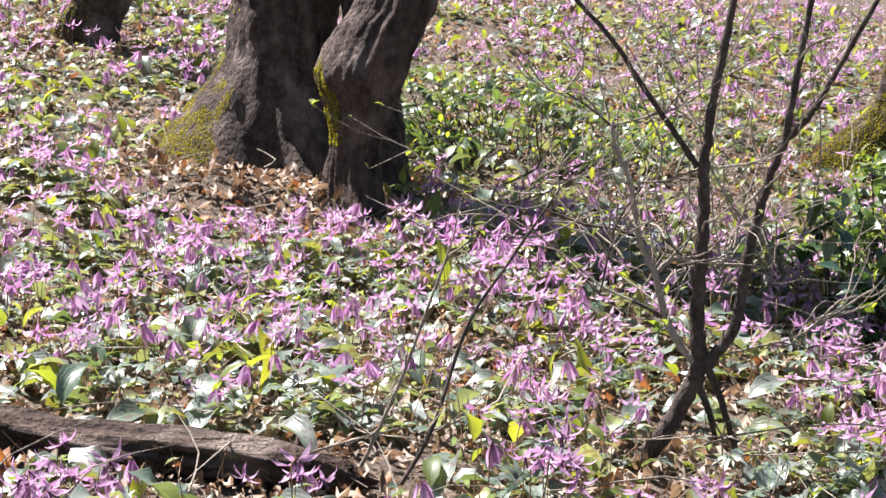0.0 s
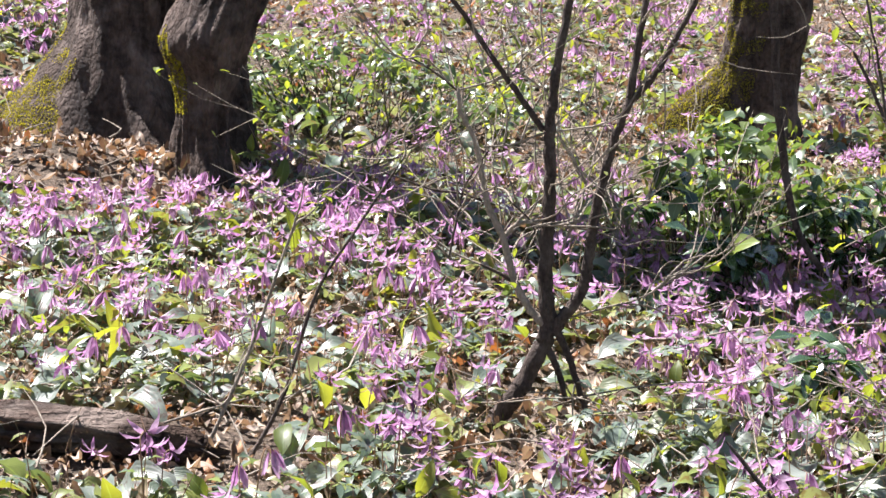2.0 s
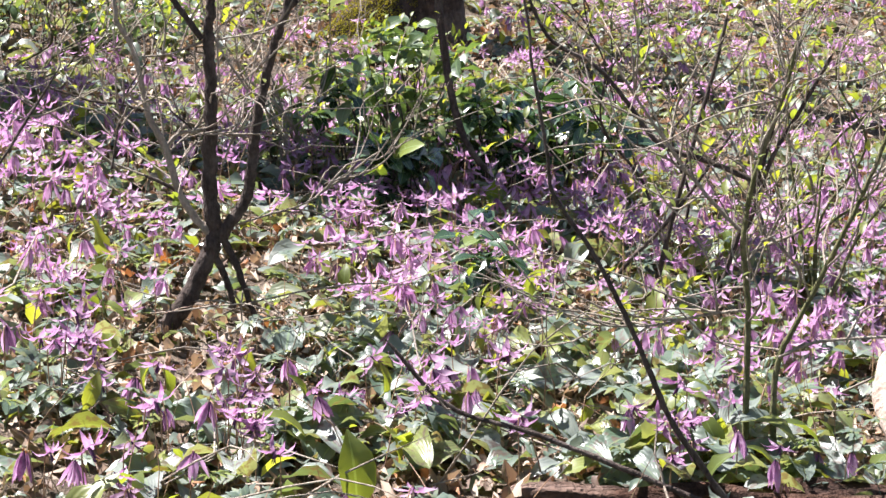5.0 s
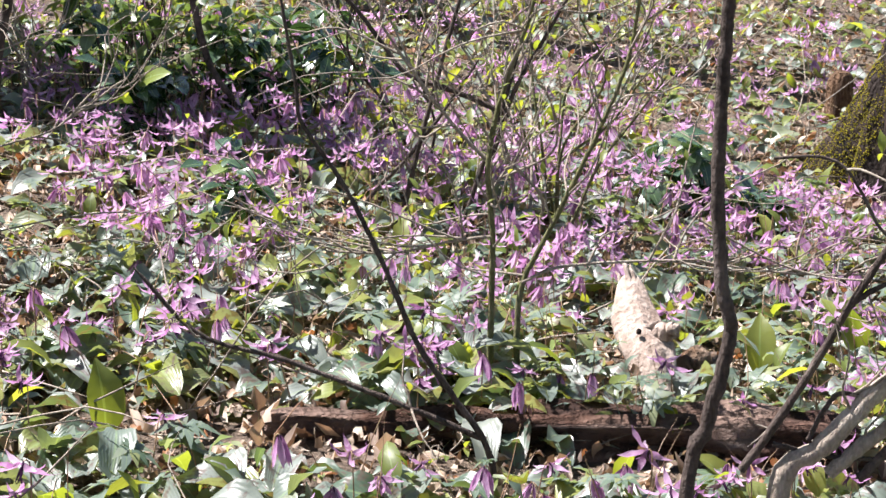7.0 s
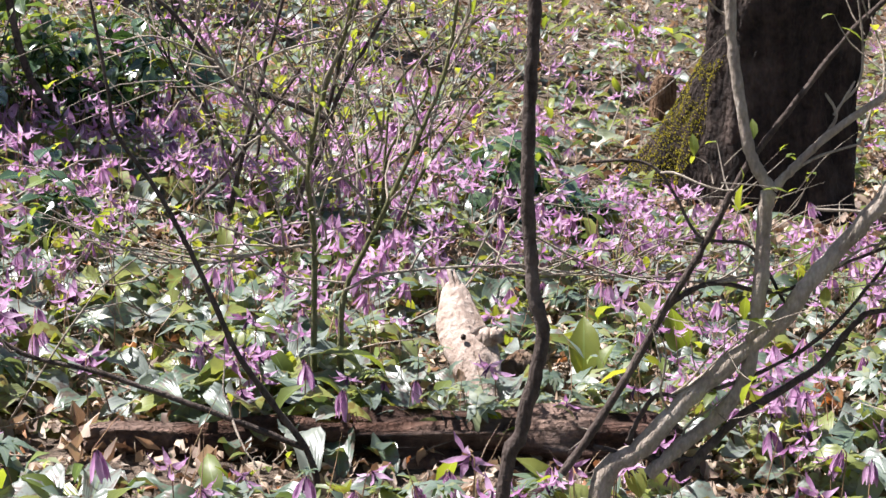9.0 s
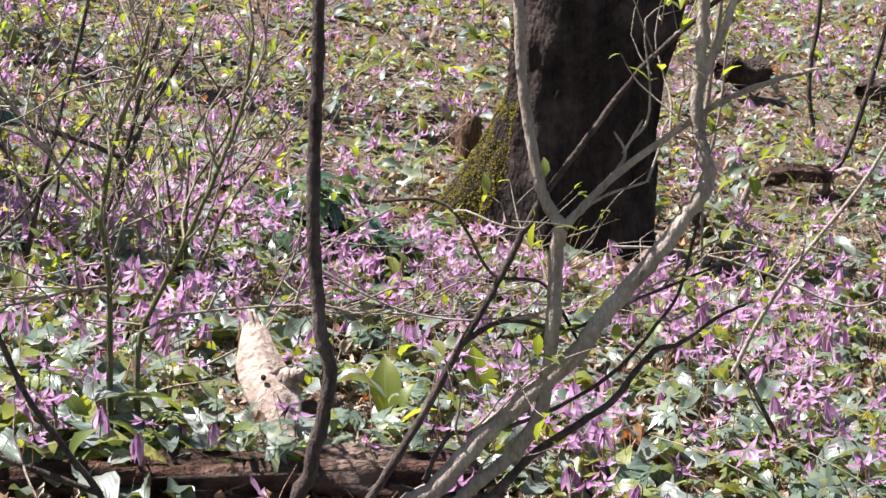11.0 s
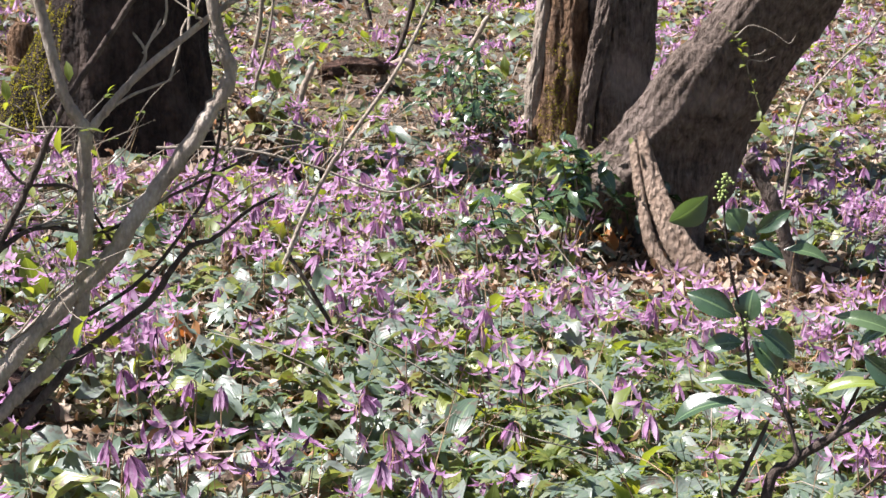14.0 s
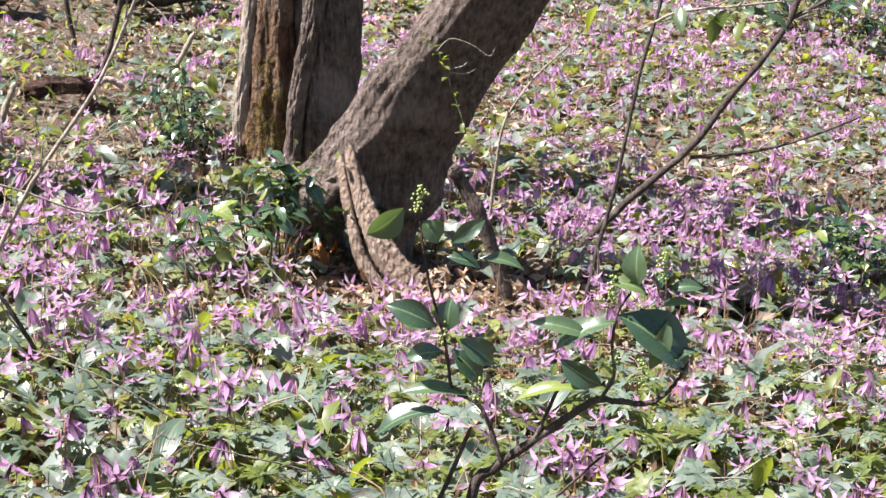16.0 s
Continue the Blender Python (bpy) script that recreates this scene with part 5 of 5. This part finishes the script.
# ---- fallen wood ----
def make_log(name, label, a, b, r0, r1, seed, material="log", squash=0.8, lift=0.6, rough=0.18):
    """A weathered, cracked log from a to b on the slope, with broken ends."""
    local = np.random.default_rng(seed)
    a, b = np.array([*a, float(ground_z(*a))]), np.array([*b, float(ground_z(*b))])
    a[2] += r0 * lift
    b[2] += r1 * lift
    count, sides = 70, 26
    s = np.linspace(0, 1, count)
    p = a + (b - a) * s[:, None]
    d = (b - a) / np.linalg.norm(b - a)
    side = np.cross(d, (0, 0, 1))
    side /= np.linalg.norm(side)
    up = np.cross(side, d)
    p += side * (0.3 * r0 * np.sin(5 * s + seed))[:, None] + up * (0.15 * r0 * np.sin(8 * s + seed))[:, None]
    ang = np.linspace(0, 2 * np.pi, sides, endpoint=False)
    r = (r0 + (r1 - r0) * s)[:, None] * np.ones(sides)
    for _ in range(12):
        m, q, ph = local.integers(1, 13), local.uniform(0, 22), local.uniform(0, 6.28)
        r = r * (1 + rough / 3.5 * np.sin(m * ang[None] + q * s[:, None] + ph))
    ends = np.minimum(1, np.minimum(s * 26, (1 - s) * 26))[:, None]
    r = r * (0.35 + 0.65 * ends ** (0.5 + 0.4 * np.sin(3 * ang)[None]))
    v = p[:, None] + r[..., None] * (np.cos(ang)[None, :, None] * side + squash * np.sin(ang)[None, :, None] * up)
    v[0] += d * local.uniform(-0.03, 0.02, sides)[:, None]
    v[-1] += d * local.uniform(-0.02, 0.04, sides)[:, None]
    f = [(i * sides + j, i * sides + (j + 1) % sides, (i + 1) * sides + (j + 1) % sides, (i + 1) * sides + j) for i in range(count - 1) for j in range(sides)]
    f += [(0 + j, 0 + (j + 1) % sides, (sides - j - 2) % sides, (sides - j - 1) % sides) for j in range(0, sides // 2 - 1)]
    uv = np.stack([np.tile(ang / 6.283, count), np.repeat(s, sides)], -1)
    ob = new(name, build_mesh(name, v.reshape(-1, 3) - p[count // 2], np.array(f), uv, [material]))
    ob.location = p[count // 2]
    return tagged(ob, label, "log", "fallen wood")


def make_wood():
    make_log("fallen_log", "dark decaying log with cracked, splintered bark", (-1.1, 3.62), (-0.09, 3.50), 0.068, 0.034, 1, lift=0.75, rough=0.3)
    make_log("fallen_log", "long split reddish-brown log half buried in leaves", (0.86, 2.99), (1.88, 2.85), 0.024, 0.066, 2, "red_log", 0.9, 0.6, 0.32)
    make_log("broken_branch", "thick bare grey branch lying on the slope", (6.29, 6.45), (7.4, 6.58), 0.06, 0.075, 3, "log", lift=2.0)
    make_log("broken_branch", "short broken dead branch among the flowers", (4.66, 5.23), (4.98, 5.28), 0.034, 0.04, 4, "red_log", lift=2.2)
    for label, mat, r0, r1, pts in [
            ("thick dark broken branch leaning out of the leaves", "rotten", 0.02, 0.024, [(3.996, 4.712, 0.0), (3.96, 4.76, 0.11), (3.92, 4.8, 0.17)]),
            ("pale weathered stick standing in the leaves", "pale", 0.012, 0.009, [(4.22, 4.9, 0.0), (4.24, 4.87, 0.15), (4.27, 4.84, 0.25)]),
            ("pale weathered stick leaning over dead wood", "pale", 0.012, 0.010, [(5.34, 5.28, 0.0), (5.38, 5.23, 0.14), (5.44, 5.17, 0.29)]),
            ("pale crooked dead branch among the leaves", "split_wood", 0.012, 0.012, [(4.97, 5.28, 0.02), (4.99, 5.27, 0.11), (5.03, 5.22, 0.15), (5.07, 5.18, 0.12)]),
            ("thin grey upright dead stem", "grey", 0.006, 0.004, [(4.18, 5.05, 0.0), (4.19, 5.05, 0.16), (4.21, 5.02, 0.27), (4.23, 5.0, 0.42), (4.24, 4.99, 0.65)])]:
        ob = thing("broken_branch", (pts[0][0], pts[0][1], float(ground_z(*pts[0][:2]))), label, "branch", "fallen wood")
        part("wood", under(ob, tube(pts, r0, r1, 12, 30, 0.06, 4)), mat, ob)
    make_log("fallen_branch", "pale thin fallen branch on the herb carpet", (3.17, 1.92), (4.05, 1.69), 0.014, 0.011, 6, "pale", 1.0, 3.5, 0.1)
    make_log("broken_branch", "dark hollow dead wood lying far up the slope", (5.78, 6.82), (6.0, 6.75), 0.08, 0.08, 7, "bark_dark", lift=1.5)
    make_log("fallen_log", "old weathered branch buried at the foot of a root", (1.45, 7.25), (1.85, 7.18), 0.035, 0.03, 8, "log", lift=1.0)
    x, y = 1.71, 3.30
    z = float(ground_z(x, y))
    ob = thing("split_stump", (x, y, z), "pale freshly split stub of wood leaning among the violets", "stump", "fallen wood")
    form = trunk_form([(1.68, 3.169, 0.072, 0.032), (1.69, 3.209, 0.109, 0.034), (1.7, 3.271, 0.168, 0.048), (1.703, 3.315, 0.201, 0.044), (1.711, 3.35, 0.231, 0.033), (1.719, 3.374, 0.253, 0.026), (1.724, 3.388, 0.268, 0.017), (1.729, 3.395, 0.276, 0.006)], [], 0.1, 9, 48, 60, 0.03, 0.10, 0.003)
    part("wood", under(ob, form), "split_wood", ob)
    part("side_spur", under(ob, tube([(1.715, 3.286, 0.174), (1.730, 3.256, 0.192), (1.745, 3.236, 0.208)], 0.034, 0.008, 12, 18, 0.08, 6)), "split_wood", ob)
    part("knot", under(ob, moved(ball(0.006), Matrix.Translation((1.675, 3.256, 0.199)))), "bark_dark", ob, "dark knot hole")
    for dx, dz in [(-0.028, -0.004), (-0.012, 0.016), (0.004, 0.009), (0.016, -0.012)]:
        tip = Vector((1.724, 3.388, 0.268)) + Vector((dx * 0.7, dx * -0.2, dz))
        part("splinter", under(ob, tube([tip - Vector((0, 0.03, 0.045)), tip, tip + Vector((dx * 0.2, 0.012, 0.018))], 0.009, 0.0015, 6, 8, 0.1, int(500 + 1000 * dx))), "split_wood", ob)
    part("broken_side", under(ob, tube([(x + 0.03, y - 0.02, z - 0.02), (x + 0.07, y - 0.05, z + 0.05), (x + 0.10, y - 0.07, z + 0.045), (x + 0.14, y - 0.09, z - 0.01)], 0.026, 0.015, 12, 30, 0.14, 5)), "rotten", ob, "dark brown crumbling side piece")
    x, y = 3.73, 5.74
    z = float(ground_z(x, y))
    ob = thing("rotten_stump", (x, y, z), "short rounded brown rotten stump beside a big tree", "stump", "fallen wood")
    form = trunk_form([(x, y, z - 0.05, 0.05), (x, y, z + 0.06, 0.044), (x, y, z + 0.13, 0.04), (x + 0.005, y, z + 0.165, 0.028), (x + 0.005, y, z + 0.178, 0.004)], [], 0.1, 8, 40, 40, 0.1, 0.05, 0.004)
    part("wood", under(ob, form), "rotten", ob)
    x, y = 4.127, 2.807
    z = float(ground_z(x, y))
    ob = thing("broken_stub", (x, y, z), "short dark broken stub of a dead stem", "stub", "fallen wood")
    part("wood", under(ob, tube([(x, y, z - 0.03), (4.112, 2.823, -0.094), (4.077, 2.87, 0.076), (4.046, 2.911, 0.172), (4.033, 2.929, 0.21)], 0.017, 0.019, 12, 24, 0.08, 3)), "bark_grey", ob)


make_wood()


# ---- evergreen shrub with bud clusters, close to the path ----
def make_near_evergreen():
    shrub = begin_shrub("evergreen_shrub", "evergreen shrub with large leathery leaves and green bud clusters", 2.13, 1.53)
    grow(shrub, [(2.142, 1.508, 0.168), (2.162, 1.480, 0.219), (2.179, 1.455, 0.244), (2.218, 1.395, 0.296), (2.235, 1.368, 0.314), (2.253, 1.337, 0.312), (2.270, 1.309, 0.313), (2.284, 1.284, 0.336), (2.293, 1.267, 0.371)], 0.0085, 0.0019, "dark")
    grow(shrub, [(2.164, 1.477, 0.229), (2.156, 1.488, 0.276), (2.146, 1.502, 0.307), (2.128, 1.528, 0.326), (2.124, 1.535, 0.365), (2.121, 1.538, 0.399)], 0.0035, 0.0019, "dark")
    grow(shrub, [(2.189, 1.440, 0.261), (2.206, 1.414, 0.332), (2.219, 1.393, 0.355)], 0.0027, 0.0019, "dark")
    grow(shrub, [(2.234, 1.369, 0.314), (2.243, 1.354, 0.349), (2.242, 1.356, 0.391), (2.245, 1.351, 0.433), (2.253, 1.337, 0.463)], 0.0027, 0.0015, "dark")
    grow(shrub, [(2.116, 1.545, 0.169), (2.128, 1.528, 0.218), (2.141, 1.510, 0.276)], 0.0035, 0.0027, "dark")
    grow(shrub, [(2.205, 1.415, 0.179), (2.231, 1.374, 0.226), (2.252, 1.340, 0.262)], 0.0019, 0.0015, "dark")
    grow(shrub, [(2.121, 1.538, 0.395), (2.110, 1.554, 0.471), (2.103, 1.562, 0.531), (2.102, 1.564, 0.576)], 0.0019, 0.0015, "dark")
    ob = shrub["thing"]
    local = np.random.default_rng(91)
    base = np.array(ob.location)

    def leathery(foot, tip, width, material="evergreen", face=(-0.55, -0.40, 0.75)):
        """One leaf from its foot to its tip, its face turned up and out to the light of the path."""
        foot, tip = np.array(foot), np.array(tip)
        y = tip - foot
        length = np.linalg.norm(y)
        y = y / length
        z = np.array(face) + local.normal(0, 0.28, 3)
        z -= y * (z @ y)
        z /= np.linalg.norm(z)
        turn = np.stack([np.cross(y, z), y, z], -1)
        form = blade(1.1, width / length, 24, 58, 0.34, 10, 6, 0.5, 0.08)
        o = new("leaf", build_mesh("leaf", form[0] * length @ turn.T, *form[1:], [material]))
        o.parent, o.location = ob, foot - base

    leathery((2.115, 1.547, 0.412), (2.079, 1.595, 0.441), 0.036)
    leathery((2.124, 1.534, 0.407), (2.126, 1.531, 0.447), 0.037)
    leathery((2.121, 1.539, 0.378), (2.092, 1.577, 0.371), 0.028)
    leathery((2.127, 1.530, 0.380), (2.149, 1.498, 0.338), 0.033)
    leathery((2.133, 1.521, 0.395), (2.158, 1.486, 0.363), 0.034)
    leathery((2.117, 1.543, 0.296), (2.068, 1.609, 0.270), 0.045)
    leathery((2.140, 1.512, 0.318), (2.090, 1.581, 0.326), 0.025)
    leathery((2.244, 1.352, 0.420), (2.204, 1.417, 0.388), 0.036)
    leathery((2.246, 1.349, 0.430), (2.292, 1.270, 0.363), 0.074)
    leathery((2.230, 1.375, 0.398), (2.188, 1.442, 0.421), 0.025)
    leathery((2.274, 1.302, 0.442), (2.296, 1.263, 0.447), 0.022, "bright_evergreen")
    leathery((2.259, 1.327, 0.471), (2.258, 1.330, 0.520), 0.036)
    leathery((2.264, 1.318, 0.460), (2.242, 1.356, 0.476), 0.028)
    leathery((2.272, 1.305, 0.460), (2.280, 1.290, 0.487), 0.033)
    leathery((2.279, 1.293, 0.467), (2.299, 1.257, 0.471), 0.020)
    leathery((2.236, 1.366, 0.335), (2.208, 1.410, 0.366), 0.033)
    leathery((2.224, 1.385, 0.329), (2.176, 1.459, 0.318), 0.023)
    leathery((2.267, 1.313, 0.358), (2.279, 1.292, 0.422), 0.025, "bright_evergreen")
    leathery((2.090, 1.580, 0.570), (2.063, 1.615, 0.535), 0.040, "bright_evergreen", (0.35, -0.7, 0.35))
    leathery((2.116, 1.545, 0.524), (2.106, 1.558, 0.552), 0.036, "bright_evergreen")
    leathery((2.127, 1.530, 0.524), (2.150, 1.497, 0.553), 0.023)
    leathery((2.148, 1.500, 0.503), (2.179, 1.455, 0.493), 0.023)
    leathery((2.123, 1.536, 0.505), (2.147, 1.501, 0.494), 0.023)
    leathery((2.278, 1.294, 0.362), (2.296, 1.262, 0.386), 0.028)
    for foot in [(2.102, 1.564, 0.582), (2.275, 1.300, 0.497), (2.242, 1.356, 0.465), (2.121, 1.538, 0.403), (2.146, 1.502, 0.326), (2.168, 1.472, 0.303), (2.244, 1.352, 0.368), (2.283, 1.286, 0.361), (2.264, 1.319, 0.354)]:
        k = 34
        lean = local.normal(0, 0.2, 2)
        up = np.linspace(-0.018, 0.018, k)
        at = np.array(foot) - base + np.stack([local.normal(0, 0.0042, k) + lean[0] * up, local.normal(0, 0.0042, k) + lean[1] * up, up], -1)
        part("flower_spike", put(ball(0.0021), np.tile(np.eye(3), (k, 1, 1)), at), "bud", ob, "spike of tight pale green flower buds", "stuff")


make_near_evergreen()


# ---- single leaves that stand out ----
def make_leaf(name, label, x, y, form, material, turn, group, category="leaf", lift=0.0):
    ob = new(name, build_mesh(name, *form, [material]))
    ob.location, ob.rotation_euler = (x, y, float(ground_z(x, y)) + lift), turn
    return tagged(ob, label, category, group)


def make_single_leaves():
    tall = blade(0.125, 0.062, 78, 40, 0.35, 8, 4, 0.45, 0.25, 0.03)
    for x, y, yaw, lean in [(2.30, 3.48, 0.4, 0.1), (2.26, 3.42, 2.2, 0.2), (1.95, 3.28, -0.5, 0.15), (-0.32, 4.05, 1.2, 0.5), (0.33, 4.3, 2.0, 0.5), (0.05, 5.2, 1.0, 0.4), (0.62, 2.95, 0.2, 0.3), (2.02, 2.95, 1.1, 0.2)]:
        make_leaf("lily_leaf", "large upright yellow-green young leaf lit from behind", x, y, tall, "young_leaf", (lean, 0, yaw), "upright young leaves")
    curl = blade(0.08, 0.05, 30, 120, 0.5, 7, 4, 0.5, 0.9)
    for x, y, yaw in [(3.98, 3.36, 0.3), (4.02, 3.30, 1.6), (3.94, 3.33, 2.9), (2.27, 3.02, 0.9), (2.22, 2.98, 2.4), (2.31, 3.06, 4.0), (-0.42, 5.5, 1.0), (-0.30, 5.55, 2.0), (0.52, 4.4, 0.2), (-0.66, 3.40, 1.0)]:
        make_leaf("fallen_leaf", "curled orange-brown dead leaf on the litter", x, y, curl, "rust_leaf", (0.3, 0.2, yaw), "curled dead leaves", lift=0.03)


make_single_leaves()



make_carpets()
make_violets()
make_surroundings()
